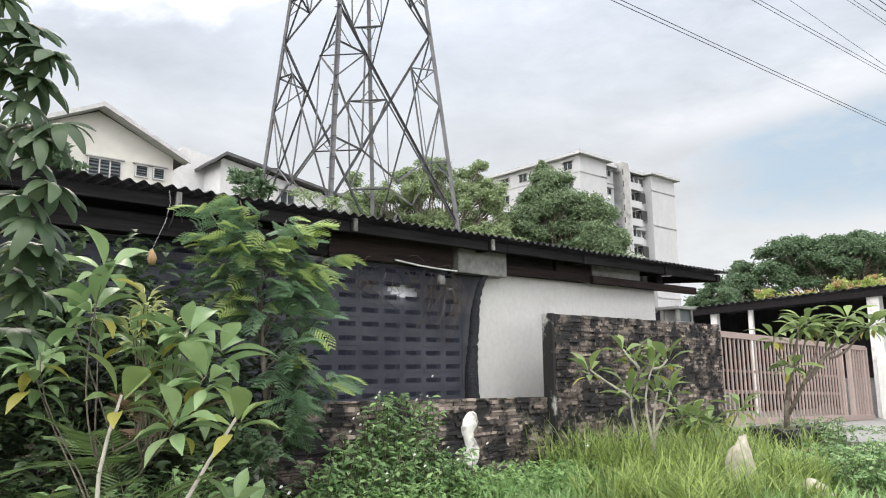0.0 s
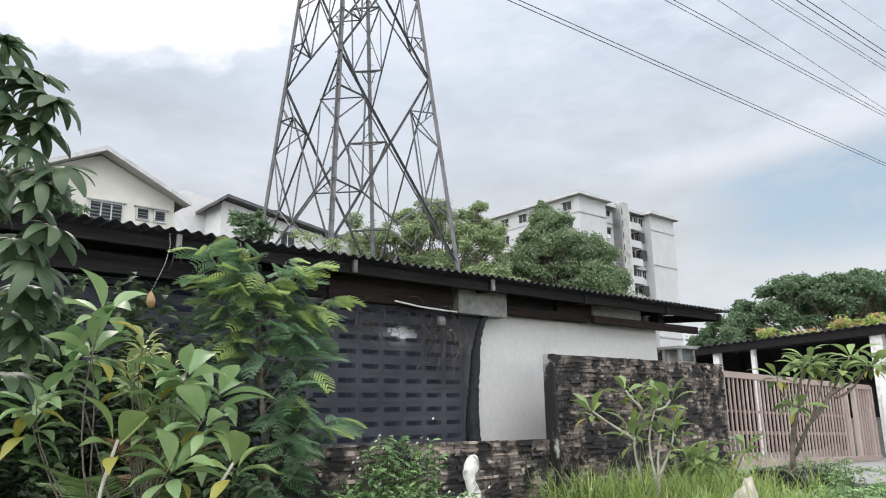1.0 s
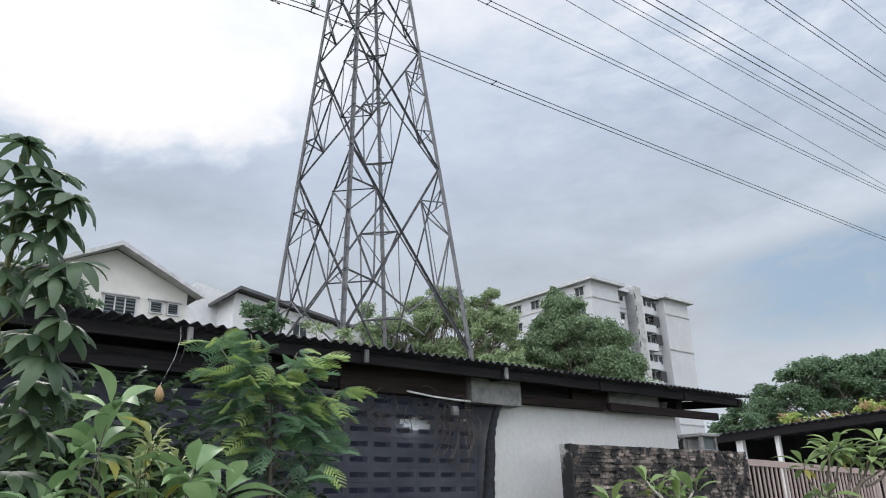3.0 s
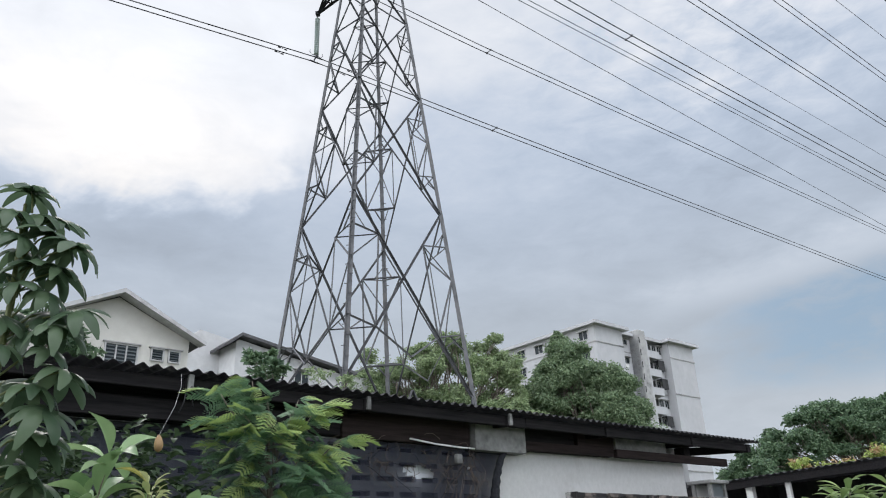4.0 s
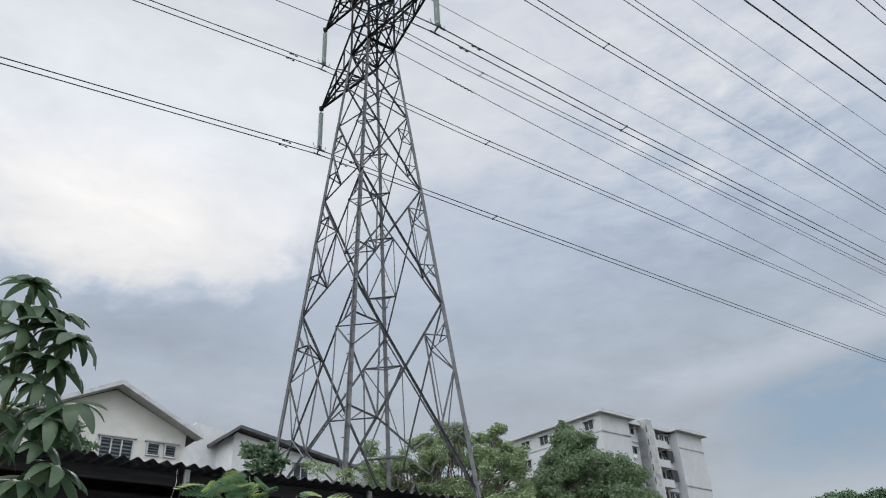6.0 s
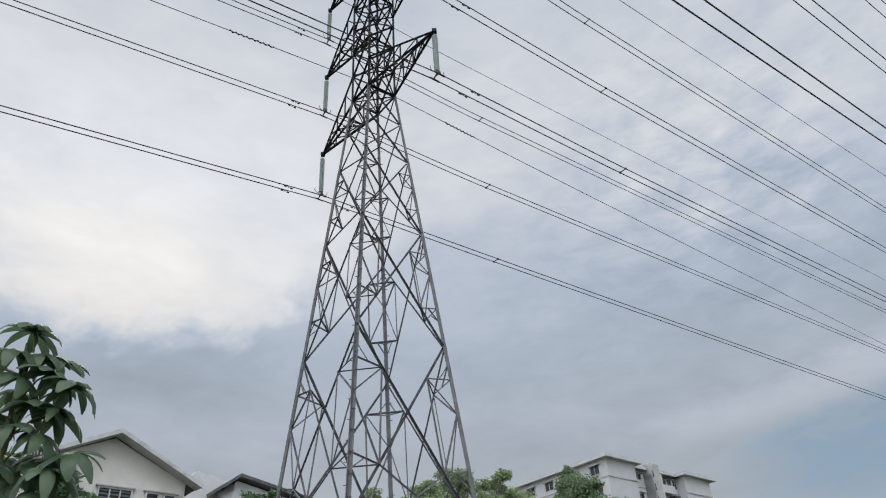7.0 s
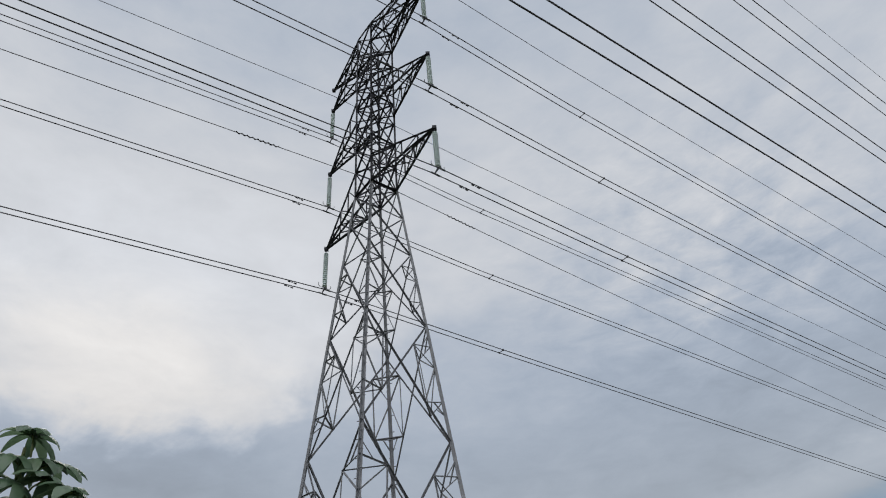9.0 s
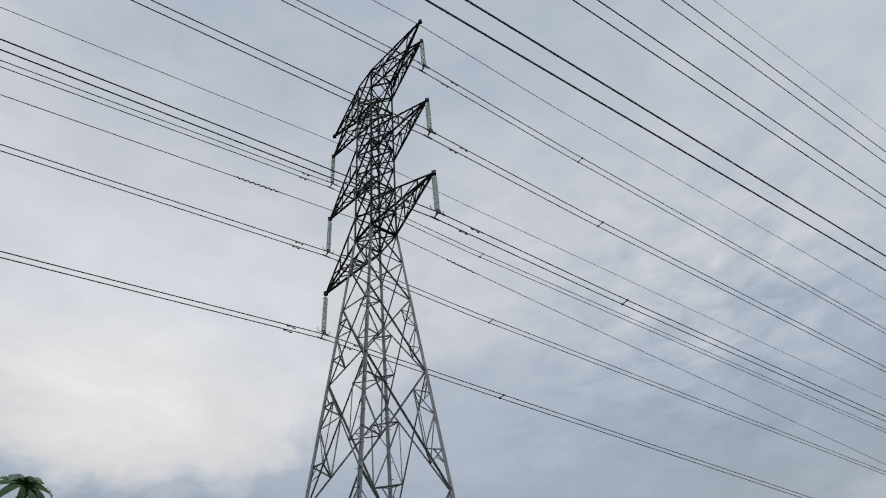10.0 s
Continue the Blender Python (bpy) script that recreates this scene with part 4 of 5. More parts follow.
annex = thing("white_annex", "plain white block with a sloping parapet", "building", at=HOUSE)
bm = bmesh.new()
prism(bm, [(13.3, 0), (17.5, 0), (17.5, 12.25), (15.8, 12.6), (13.8, 12.95), (13.25, 12.4)], 36.0, 42)
part("wall", bm, WHITE, annex)
window(annex, 13.5, 14.2, 9.2, 10.0, 36.0, 2, 4)
rear = thing("white_house", "white house with a thin dark sloping roof edge", "house", at=HOUSE)
bm = bmesh.new()
prism(bm, [(14.95, 0), (21.5, 0), (21.5, 11.0), (15.1, 12.12), (14.95, 12.0)], 34.0, 40)
part("wall", bm, WHITE, rear)
bm = bmesh.new()
prism(bm, [(14.41, 11.86), (15.04, 12.36), (21.9, 11.17), (21.9, 11.03), (15.04, 12.20), (14.45, 11.72)], 33.5, 40.3)
part("roof", bm, ROOF_EDGE, rear)
window(rear, 18.3, 19.1, 10.0, 10.9, 34.0, 2, 0)
wing = thing("white_wing", "plain white wall of a house behind the tower", "building", at=HOUSE)
bm = bmesh.new()
box(bm, 21.0, 24.5, 36.0, 41, 0, 11.6)
box(bm, 22.6, 23.0, 35.9, 36.0, 0, 11.75)
part("wall", bm, WHITE, wing)

# apartment block
apt = thing("apartment_block", "weathered white apartment block with grey stair shaft and balconies", "apartment block", at=HOUSE)
AU, AV, AZT = 78.6, 61.0, 30.6
SECT = [(78.6, 84.7, 0.0), (84.7, 88.5, 1.6), (88.5, 90.9, 0.2), (90.9, 93.4, 1.6), (93.4, 96.0, 1.4), (96.0, 102.4, 0.0)]
for x0, x1, setb in SECT:
    boxed("wall", x0, x1, AV + setb, AV + 24, 0, AZT - (0.4 if setb else 0), APT, apt)
for x0, x1, setb in ((78.6, 84.7, 0.0), (96.0, 102.4, 0.0), (84.7, 96.0, 1.6)):
    bm = bmesh.new()
    box(bm, x0 - (0.8 if x0 < 80 or x0 > 95 else 0), x1 + (0.8 if not setb else 0), AV + setb - 0.8, AV + 25, AZT, AZT + 0.45)
    part("roof_slab", bm, APT, apt, "thin overhanging white roof slab")
for z in (28.2, 22.7, 17.2, 11.7):
    for x0, x1, setb in SECT:
        if setb == 0.2:
            continue
        bm = bmesh.new()
        box(bm, x0 - 0.02, x1 + 0.02, AV + setb - 0.10, AV + setb, z, z + 0.16)
        part("string_course", bm, APT_GREY, apt)
    bm = bmesh.new()
    box(bm, AU - 0.10, AU, AV - 0.1, AV + 24, z, z + 0.16)
    part("string_course", bm, APT_GREY, apt)
bm = bmesh.new()
box(bm, 88.5, 90.2, AV - 0.1, AV + 4, 0, AZT + 0.9, 0.1)
shaft = part("stair_shaft", bm, APT_GREY, apt, "grey stained concrete stair shaft")
# each slot is a near-black box painting the shade of its recess
for i in range(14):
    bm = bmesh.new()
    box(bm, 88.45, 88.6, AV - 0.16, AV - 0.1, 6 + i * 1.8, 6.9 + i * 1.8)
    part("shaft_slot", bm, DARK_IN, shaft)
FLOOR = 2.75
rnd = random.Random(3)
for i in range(9):
    z = AZT - 1.55 - i * FLOOR
    window(apt, 85.0, 85.9, z - 0.2, z + 1.0, AV + 1.6, 2, 0, 0.5)
    window(apt, 86.4, 87.8, z + 0.3, z + 1.1, AV + 1.6, 2, 0, 0.5)
    window(apt, 93.6, 94.5, z - 0.1, z + 1.05, AV + 1.4, 2, 0, 0.4)
    window(apt, 94.9, 95.8, z - 0.1, z + 1.05, AV + 1.4, 2, 0, 0.4)
    # balcony: a solid parapet before a dark sheet that paints the recess's shade
    b = part("balcony", (lambda q: (box(q, 90.9, 93.5, AV + 0.3, AV + 1.55, z - 1.35, z - 1.15), q)[1])(bmesh.new()), APT, apt)
    bm = bmesh.new()
    box(bm, 90.9, 93.5, AV + 0.2, AV + 0.35, z - 1.35, z - 0.25)
    part("parapet", bm, APT, b)
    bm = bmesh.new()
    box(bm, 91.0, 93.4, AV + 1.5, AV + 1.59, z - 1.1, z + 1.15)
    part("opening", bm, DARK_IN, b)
    if i in (1, 2, 4, 6):
        u = rnd.uniform(93.3, 94.0)
        bm = bmesh.new()
        box(bm, u, u + 1.5, AV + 0.5, AV + 1.4, z + 1.2, z + 1.35)
        box(bm, u, u + 1.5, AV + 0.5, AV + 0.58, z - 0.2, z + 1.25)
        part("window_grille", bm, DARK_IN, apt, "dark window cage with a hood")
    if i % 2:
        bm = bmesh.new()
        box(bm, 86.0, 86.7, AV + 0.9, AV + 1.6, z - 0.6, z - 0.1, 0.03)
        part("air_conditioner", bm, PVC, apt)
# side wall windows, on the face that turns away
for i in range(9):
    z = AZT - 1.75 - i * FLOOR
    for v in (1.3, 6.4, 9.8, 13.5, 18.3):
        bm = bmesh.new()
        box(bm, AU - 0.03, AU + 0.05, AV + v, AV + v + 1.5, z, z + 1.15)
        win = part("window", bm, GLASS, apt)
        bm = bmesh.new()
        for q in ((v - 0.08, v, z, z + 1.15), (v + 1.5, v + 1.58, z, z + 1.15), (v - 0.08, v + 1.58, z - 0.08, z), (v - 0.2, v + 1.7, z + 1.15, z + 1.25), (v + 0.72, v + 0.78, z, z + 1.15)):
            box(bm, AU - 0.08 - (0.35 if q[2] > z + 1 else 0), AU - 0.02, AV + q[0], AV + q[1], q[2], q[3])
        part("frame", bm, TRIM, win)

# ---- trees behind ----


def crown_tree(name, label, base, lobes, mt, count, size, seed, trunk_r=0.3, fork=0.45, droop=0.2, second=None, loose=1.0):
    """A tapered trunk, limbs to every lobe, twigs, and small leaves in clumps with gaps between them."""
    rnd = random.Random(seed)
    base = Vector(base)
    t = thing(name, label, "tree", at=Matrix.Translation(base))
    top = max(c[2] + r for c, r in lobes)
    split = Vector((0, 0, top * fork))
    bm = bmesh.new()
    tube(bm, bend((0, 0, -0.1), split, rnd, 6, 0.03), [trunk_r * (1 - 0.07 * i) for i in range(7)], 9)
    part("trunk", bm, BARK, t)
    clumps = []
    for c, r in lobes:
        c = Vector(c)
        bm = bmesh.new()
        tube(bm, bend(split * rnd.uniform(0.75, 1.0), c, rnd, 6, 0.09), [trunk_r * 0.45 * (1 - 0.13 * i) for i in range(7)], 6)
        for _ in range(7):
            q = c + unit(rnd) * r * 0.85
            tube(bm, bend(c.lerp(split, rnd.uniform(0, 0.3)), q, rnd, 4, 0.1), [trunk_r * 0.12 * (1 - 0.2 * i) for i in range(5)], 4, False)
        part("limb", bm, BARK, t)
        k = max(6, int(24 * r))
        for _ in range(k):
            d = unit(rnd)
            if d.z < -0.3:
                d.z *= -0.6
            clumps.append((c + d * r * rnd.uniform(0.35, 1.05), r * rnd.uniform(0.25, 0.5) * loose))
    lv, lv2 = Leaves(), Leaves()
    per = max(1, count // len(clumps))
    for c, r in clumps:
        into = lv2 if second and rnd.random() < 0.3 else lv
        for _ in range(per):
            d = unit(rnd)
            p = c + Vector((d.x, d.y, d.z * 0.7)) * r * rnd.uniform(0.2, 1.0) ** 0.6
            a = unit(rnd)
            a.z = a.z * 0.5 - droop
            a.normalize()
            s = a.cross(unit(rnd)).normalized()
            into.quad(p, a, s, size * rnd.uniform(0.7, 1.4), size * rnd.uniform(0.18, 0.32))
    tagged(lv.made("crown", mt, t), kind="stuff")
    if second:
        tagged(lv2.made("crown_patch", second, t), kind="stuff")
    return t


rnd = random.Random(21)


def lobe_field(spread_x, spread_y, z0, z1, n, r0, r1, shape):
    """Lobes inside an outline: shape(x in -1..1) gives the top's share at that place."""
    out = []
    while len(out) < n:
        x, y = rnd.uniform(-1, 1), rnd.uniform(-1, 1)
        t = shape(x)
        z = z0 + (z1 - z0) * t * rnd.uniform(0.05, 0.92)
        out.append(((x * spread_x, y * spread_y, z), rnd.uniform(r0, r1)))
    return out


def outline_lobes(line, base_x, foot, depth, n, r0, r1, airy=None):
    """Lobes under a crown's outline, given as places and heights across it, thickest near the top."""
    out = []
    xs, zs = [p[0] for p in line], [p[1] for p in line]
    while len(out) < n:
        x, y, r = rnd.uniform(xs[0], xs[-1]), rnd.uniform(-1, 1), rnd.uniform(r0, r1)
        if airy and rnd.random() < airy(x):
            continue
        top = float(np.interp(x, xs, zs)) * (1 - 0.14 * y * y) - r * 0.8
        low = foot if isinstance(foot, (int, float)) else foot(x)
        if top < low:
            continue
        z = low + (top - low) * rnd.random() ** 0.6
        out.append(((x - base_x, y * depth, z), r))
    return out


RAIN = [(-6.8, 11.4), (-6.3, 12.7), (-5.6, 13.7), (-4.2, 14.0), (-2.8, 14.1), (-1.9, 14.8), (-0.7, 15.1), (0.75, 14.8), (2.5, 14.5), (3.1, 13.8), (3.6, 12.0), (4.3, 10.9), (4.9, 8.6)]
crown_tree("rain_tree", "light green spreading tree with feathery open foliage behind the tower", (-1.5, 44, 0), outline_lobes(RAIN, -1.5, 6.5, 2.6, 120, 0.45, 0.85, lambda x: 0.2 if x < -2.2 else 0.0), TREE_A, 120000, 0.16, 2, 0.26, loose=1.3)
NARROW = [(4.8, 9.6), (4.95, 10.6), (5.1, 11.7), (5.6, 12.8), (6.15, 13.9), (6.75, 15.2), (7.1, 14.6), (7.7, 14.8), (8.4, 14.0), (9.6, 12.6), (10.5, 11.7), (11.15, 10.4), (11.6, 8.9)]
crown_tree("narrow_tree", "tall dense dark green tree with drooping narrow leaves", (7.95, 46.4, 0), outline_lobes(NARROW, 7.95, 6.8, 2.2, 130, 0.5, 0.95) + [((-1.15 + 0.05 * k * (-1) ** k, 0.1 * k, 14.75 - 0.28 * k), 0.26 + 0.10 * k) for k in range(7)], TREE_B, 200000, 0.19, 3, 0.15, 0.4, 0.6, loose=1.8)
DOME = [(23.2, 6.9), (23.8, 8.4), (25.7, 10.4), (28.4, 11.9), (31.7, 13.2), (33.8, 13.8), (36.4, 14.1), (41.0, 13.4), (45.0, 11.0), (48.0, 8.0)]
crown_tree("dome_tree", "very wide dark green dome-shaped tree in the distance", (36.0, 66, 0), outline_lobes(DOME, 36.0, lambda x: max(4.6, float(np.interp(x, [p[0] for p in DOME], [p[1] for p in DOME])) - 5.5), 5.0, 300, 0.55, 1.1), TREE_C, 180000, 0.27, 4, 0.22, 0.35, 0.1, loose=1.25)
BUSH = [(15.3, 4.4), (15.7, 4.9), (16.6, 5.45), (17.6, 5.1), (18.6, 5.35), (18.9, 5.4), (20.5, 6.2), (22.3, 6.95), (24.0, 6.8), (27.0, 6.2)]
crown_tree("bush_tree", "yellow-green tree with reddish young leaves behind the carport", (21.0, 37.5, 0), outline_lobes(BUSH, 21.0, 3.2, 2.2, 70, 0.35, 0.7), TREE_D, 40000, 0.19, 6, 0.16, 0.35, 0.2, TREE_E, 1.4)
crown_tree("dark_shrub_tree", "small dark dense tree beside the cream house", (-8.7, 13.9, 0), lobe_field(1.4, 1.0, 3.8, 6.4, 12, 0.4, 0.75, lambda x: 1 - 0.4 * x * x), TREE_C, 9000, 0.17, 7, 0.14, 0.5, 0.0)
crown_tree("dark_shrub_tree", "small dark bushy tree showing over the roof", (-5.1, 18.4, 0), lobe_field(0.5, 0.5, 4.4, 6.9, 9, 0.3, 0.48, lambda x: 1 - 0.4 * x * x), TREE_C, 4500, 0.15, 8, 0.1, 0.5, 0.0)
crown_tree("feathery_tree", "pale yellow-green feathery young tree over the roof edge", (-3.05, 15.2, 0), [((-0.35, 0, 4.75), 0.35), ((0.15, 0, 5.15), 0.3), ((0.45, 0.1, 4.7), 0.35), ((0.75, 0, 5.0), 0.25), ((0.1, 0.1, 4.4), 0.4)], TREE_A, 900, 0.09, 9, 0.05, 0.6, 0.2)
crown_tree("rain_tree", "low light green tree filling the gap beside the tower", (2.9, 41, 0), lobe_field(1.6, 1.4, 5.5, 9.3, 14, 0.8, 1.3, lambda x: 1 - 0.3 * x * x), TREE_A, 22000, 0.22, 12, 0.2)

# ---- plants in front of the house ----
OVAL = oval_leaf(0.40, 9, 0.22, 0.26, 0.55)
LONG = oval_leaf(0.33, 7, 0.14, 0.25, 0.62)


def rosette(lv, p, n, size, rnd, shape, lift=0.35, yellow=None, up=None):
    """Leaves spread round a shoot tip, the young ones upright, the old ones hanging."""
    a0 = rnd.uniform(0, 6.28)
    for i in range(n):
        t = i / max(1, n - 1)
        az = a0 + i * 2.4 + rnd.uniform(-0.25, 0.25)
        el = lift + 0.75 - 1.45 * t + rnd.uniform(-0.15, 0.15)
        into = yellow if yellow is not None and t > 0.85 and rnd.random() < 0.5 else lv
        root = Vector(p) + Vector((math.cos(az), math.sin(az), 0)) * 0.03 - Vector((0, 0, 0.10 * t))
        into.blade(*shape, aim(root, az, el, size * rnd.uniform(0.75, 1.1) * (0.7 + 0.5 * math.sin(math.pi * min(1, t + 0.25))), rnd.uniform(-0.4, 0.4)))


def shoot_plant(name, label, category, base, tips, forks, mt, bark, n, size, seed, shape, r0=0.035, lift=0.35):
    """A stem that forks to shoot tips, each with a rosette."""
    rnd = random.Random(seed)
    b = Vector(base)
    t = thing(name, label, category, at=Matrix.Translation(b))
    lv, yl = Leaves(), Leaves()
    for tip, fork in zip(tips, forks):
        q, f = Vector(tip) - b, Vector(fork) - b
        bm = bmesh.new()
        pts = bend(f, q, rnd, 7, 0.06, 0.04)
        tube(bm, pts, [r0 * (1 - 0.075 * i) for i in range(len(pts))], 7)
        part("stem", bm, bark, t)
        k = max(4, int(n * rnd.uniform(0.75, 1.2)))
        rosette(lv, q, k, size, rnd, shape, lift, yl)
    lv.made("leaves", mt, t)
    if yl.v:
        yl.made("yellow_leaves", YELLOWING, t, "yellowing old leaves")
    return t


def broad_plant():
    base = (-1.95, 4.80, 0.0)
    tips = [(-2.13, 4.60, 2.17), (-2.22, 4.66, 1.93), (-2.51, 4.60, 1.63), (-2.58, 4.70, 1.48), (-1.64, 4.75, 1.77), (-1.80, 4.85, 1.64), (-1.49, 4.70, 1.49), (-1.63, 4.55, 1.21), (-1.80, 4.80, 1.39), (-1.95, 4.90, 1.57), (-2.11, 5.0, 1.75), (-1.63, 4.90, 1.33), (-1.50, 4.95, 1.66), (-2.42, 4.8, 1.85)]
    forks = [(-2.16, 4.75, 0.9), (-2.16, 4.75, 0.9), (-2.2, 4.8, 0.6), (-2.2, 4.8, 0.6)] + [(-1.95, 4.85, 0.85 + 0.03 * i) for i in range(8)] + [(-2.1, 4.8, 1.0)] * 2
    shoot_plant("broad_leaf_shrub", "bright green shrub with large glossy oval leaves", "shrub", base, tips, forks, BROAD, BARK, 10, 0.31, 31, OVAL, 0.007, 0.1)


broad_plant()
CROTON = leaf_material("pale_croton_leaf", (0.30, 0.36, 0.15), (0.55, 0.56, 0.30), 0.4, 0.35)
shoot_plant("croton", "small croton with pale yellow-green narrow leaves among broader ones", "shrub", (-1.9, 4.8, 0), [(-1.93, 4.75, 2.0), (-1.90, 4.72, 1.93), (-1.98, 4.70, 1.76), (-1.76, 4.8, 1.86), (-1.97, 4.74, 1.86)], [(-1.9, 4.8, 0.9)] * 5, CROTON, TWIG, 15, 0.12, 37, LONG, 0.006, 0.15)
shoot_plant("frangipani", "young frangipani with pale bare stems and few leaves", "shrub", (-2.04, 4.6, 0), [(-1.92, 4.45, 1.37), (-1.27, 4.60, 1.22)], [(-1.96, 4.5, 0.02), (-1.90, 4.5, 0.15)], FRANGI, BARK_PALE, 9, 0.29, 32, OVAL, 0.020, 0.35)
shoot_plant("frangipani", "small frangipani seedling among weeds", "shrub", (-1.33, 4.82, 0), [(-1.33, 4.82, 0.68), (-1.22, 4.9, 0.6)], [(-1.33, 4.82, 0.0), (-1.33, 4.82, 0.1)], BROAD, STALK, 8, 0.24, 33, OVAL, 0.012)
shoot_plant("frangipani", "leafy frangipani with slender forked stems before the stone wall", "shrub", (2.88, 10.20, 0.0), [(2.03, 10.15, 1.47), (2.50, 10.15, 1.74), (2.66, 10.2, 1.62), (2.91, 10.15, 1.62), (3.10, 10.15, 1.60), (2.55, 10.15, 1.24), (3.11, 10.15, 1.18), (2.95, 10.2, 1.15), (2.57, 10.15, 1.10), (2.88, 10.15, 1.48)], [(2.57, 10.15, 1.09), (2.70, 10.15, 1.48), (2.70, 10.15, 1.48), (2.88, 10.15, 1.47), (2.88, 10.15, 1.47), (2.57, 10.15, 1.08), (2.86, 10.2, 0.45), (2.86, 10.2, 0.35), (2.84, 10.2, 0.0), (2.86, 10.2, 0.1)], FRANGI, BARK_PALE, 8, 0.36, 34, LONG, 0.024, 0.3)
shoot_plant("frangipani", "low frangipani with spreading green leaves by the stone wall", "shrub", (3.40, 10.04, 0.0), [(3.36, 9.95, 0.84), (3.58, 10.0, 0.78), (4.0, 10.03, 0.96), (3.2, 10.0, 0.86)], [(3.40, 10.04, 0.0), (3.40, 10.04, 0.1), (3.45, 10.04, 0.0), (3.40, 10.04, 0.1)], FRANGI, STALK, 13, 0.36, 35, LONG, 0.022, 0.1)
gate_tree = shoot_plant("frangipani", "frangipani tree with yellowing leaves before the gate", "tree", (5.68, 12.36, 0.45), [(5.55, 12.28, 1.98), (5.9, 12.1, 2.12), (6.09, 12.16, 2.22), (6.45, 11.98, 2.05), (6.80, 11.69, 2.12), (6.75, 12.15, 2.28), (5.72, 12.08, 1.50), (6.20, 12.55, 2.30), (6.35, 12.3, 2.1), (7.0, 11.8, 2.18)], [(5.78, 12.3, 1.3), (5.78, 12.3, 1.3), (5.80, 12.3, 1.35), (5.95, 12.2, 1.2), (6.2, 12.1, 1.55), (6.25, 12.15, 1.6), (5.72, 12.33, 0.9), (5.85, 12.3, 1.4), (6.0, 12.2, 1.3), (6.3, 12.0, 1.6)], FRANGI, BARK, 14, 0.38, 36, LONG, 0.024, -0.05)
TRUNK_BY_GATE = bmesh.new()
tube(TRUNK_BY_GATE, [(0, 0, -0.1), (0.02, -0.01, 0.35), (0.10, -0.06, 0.85), (0.16, -0.08, 1.0)], [0.05, 0.046, 0.042, 0.03], 9)
tube(TRUNK_BY_GATE, [(0.04, -0.03, 0.25), (0.27, -0.16, 0.75), (0.52, -0.26, 1.1), (0.62, -0.36, 1.25)], [0.036, 0.033, 0.028, 0.024], 8)
part("trunk", TRUNK_BY_GATE, BARK, gate_tree)

# tall plant with deeply lobed hanging leaves
LOBES = 9


def lobed_leaf(rnd):
    """A fan of long lobes, webbed near the stalk, that hang like the ribs of an umbrella."""
    v, f = [], []
    n = 7
    for i in range(LOBES):
        a = (i - (LOBES - 1) / 2) * 0.66 + rnd.uniform(-0.08, 0.08)
        size = (0.80 + 0.20 * math.cos(a * 0.9)) * rnd.uniform(0.9, 1.08)
        sag = rnd.uniform(0.35, 0.8)
        k = len(v)
        for j in range(n + 1):
            t = j / n
            r = size * (t - 0.22 * t ** 3)
            z = 0.14 * t - sag * t * t
            half = size * (0.155 * math.sin(math.pi * min(1.0, 0.16 + 0.80 * t ** 1.25)) ** 0.9 + 0.004)
            cup = -0.35 * half
            for side in (-1, 0, 1):
                v.append(Vector((r * math.cos(a) - side * half * math.sin(a), r * math.sin(a) + side * half * math.cos(a), z + (cup if side else 0))))
        for j in range(n):
            p = k + 3 * j
            f += [(p, p + 1, p + 4, p + 3), (p + 1, p + 2, p + 5, p + 4)]
    return v, f


def lobed_plant():
    rnd = random.Random(41)
    t = thing("lobed_leaf_tree", "slender tree with large grey-green deeply lobed drooping leaves", "tree", at=pose(-2.37, 3.76, 0))
    bm = bmesh.new()
    tube(bm, [(-0.05, 0, -0.05), (-0.05, 0, 1.0), (-0.04, 0, 2.2), (-0.05, 0, 2.9), (-0.08, 0, 3.5)], [0.030, 0.026, 0.021, 0.015, 0.009], 9)
    part("trunk", bm, STALK, t)
    spots = [(0.02, 0.0, 3.42), (0.27, 0.0, 3.21), (0.15, -0.02, 2.94), (0.33, 0.0, 2.83), (0.21, 0.0, 2.62), (0.14, 0.02, 2.42), (0.24, 0.0, 2.30), (0.13, 0.1, 2.18), (0.11, 0.1, 2.0), (0.04, 0.0, 3.12), (0.04, 0.1, 2.76), (-0.06, 0.0, 3.58), (-0.12, 0.1, 3.25), (-0.14, 0.2, 2.9), (-0.12, 0.2, 2.5), (-0.02, 0.3, 1.75), (0.24, -0.04, 2.74), (0.28, 0.05, 2.5), (0.0, -0.1, 2.62), (0.10, 0.0, 3.30), (0.17, 0.03, 3.08), (-0.02, -0.06, 3.26), (0.02, -0.08, 2.98), (-0.10, -0.05, 3.42), (-0.16, 0.0, 3.08), (0.12, 0.1, 2.86), (-0.06, -0.06, 2.80), (0.05, 0.12, 3.44), (0.12, 0.25, 1.95), (0.10, 0.3, 2.22), (-0.1, 0.2, 2.1)]
    for p in spots:
        q = Vector(p)
        bm = bmesh.new()
        root = Vector((-0.03, 0, q.z - 0.14))
        tube(bm, [root, root.lerp(q, 0.5) + Vector((0, 0, 0.03)), q], [0.007, 0.006, 0.005], 5)
        part("leaf_stalk", bm, STALK, t)
        lv = Leaves()
        lv.blade(*lobed_leaf(rnd), Matrix.Translation(q) @ Euler((rnd.uniform(-0.35, 0.35), rnd.uniform(-0.1, 0.5), rnd.uniform(-1.4, 1.0))).to_matrix().to_4x4() @ Matrix.Scale(rnd.uniform(0.21, 0.29), 4))
        lv.made("leaf", LOBED, t)


lobed_plant()

# feathery small tree


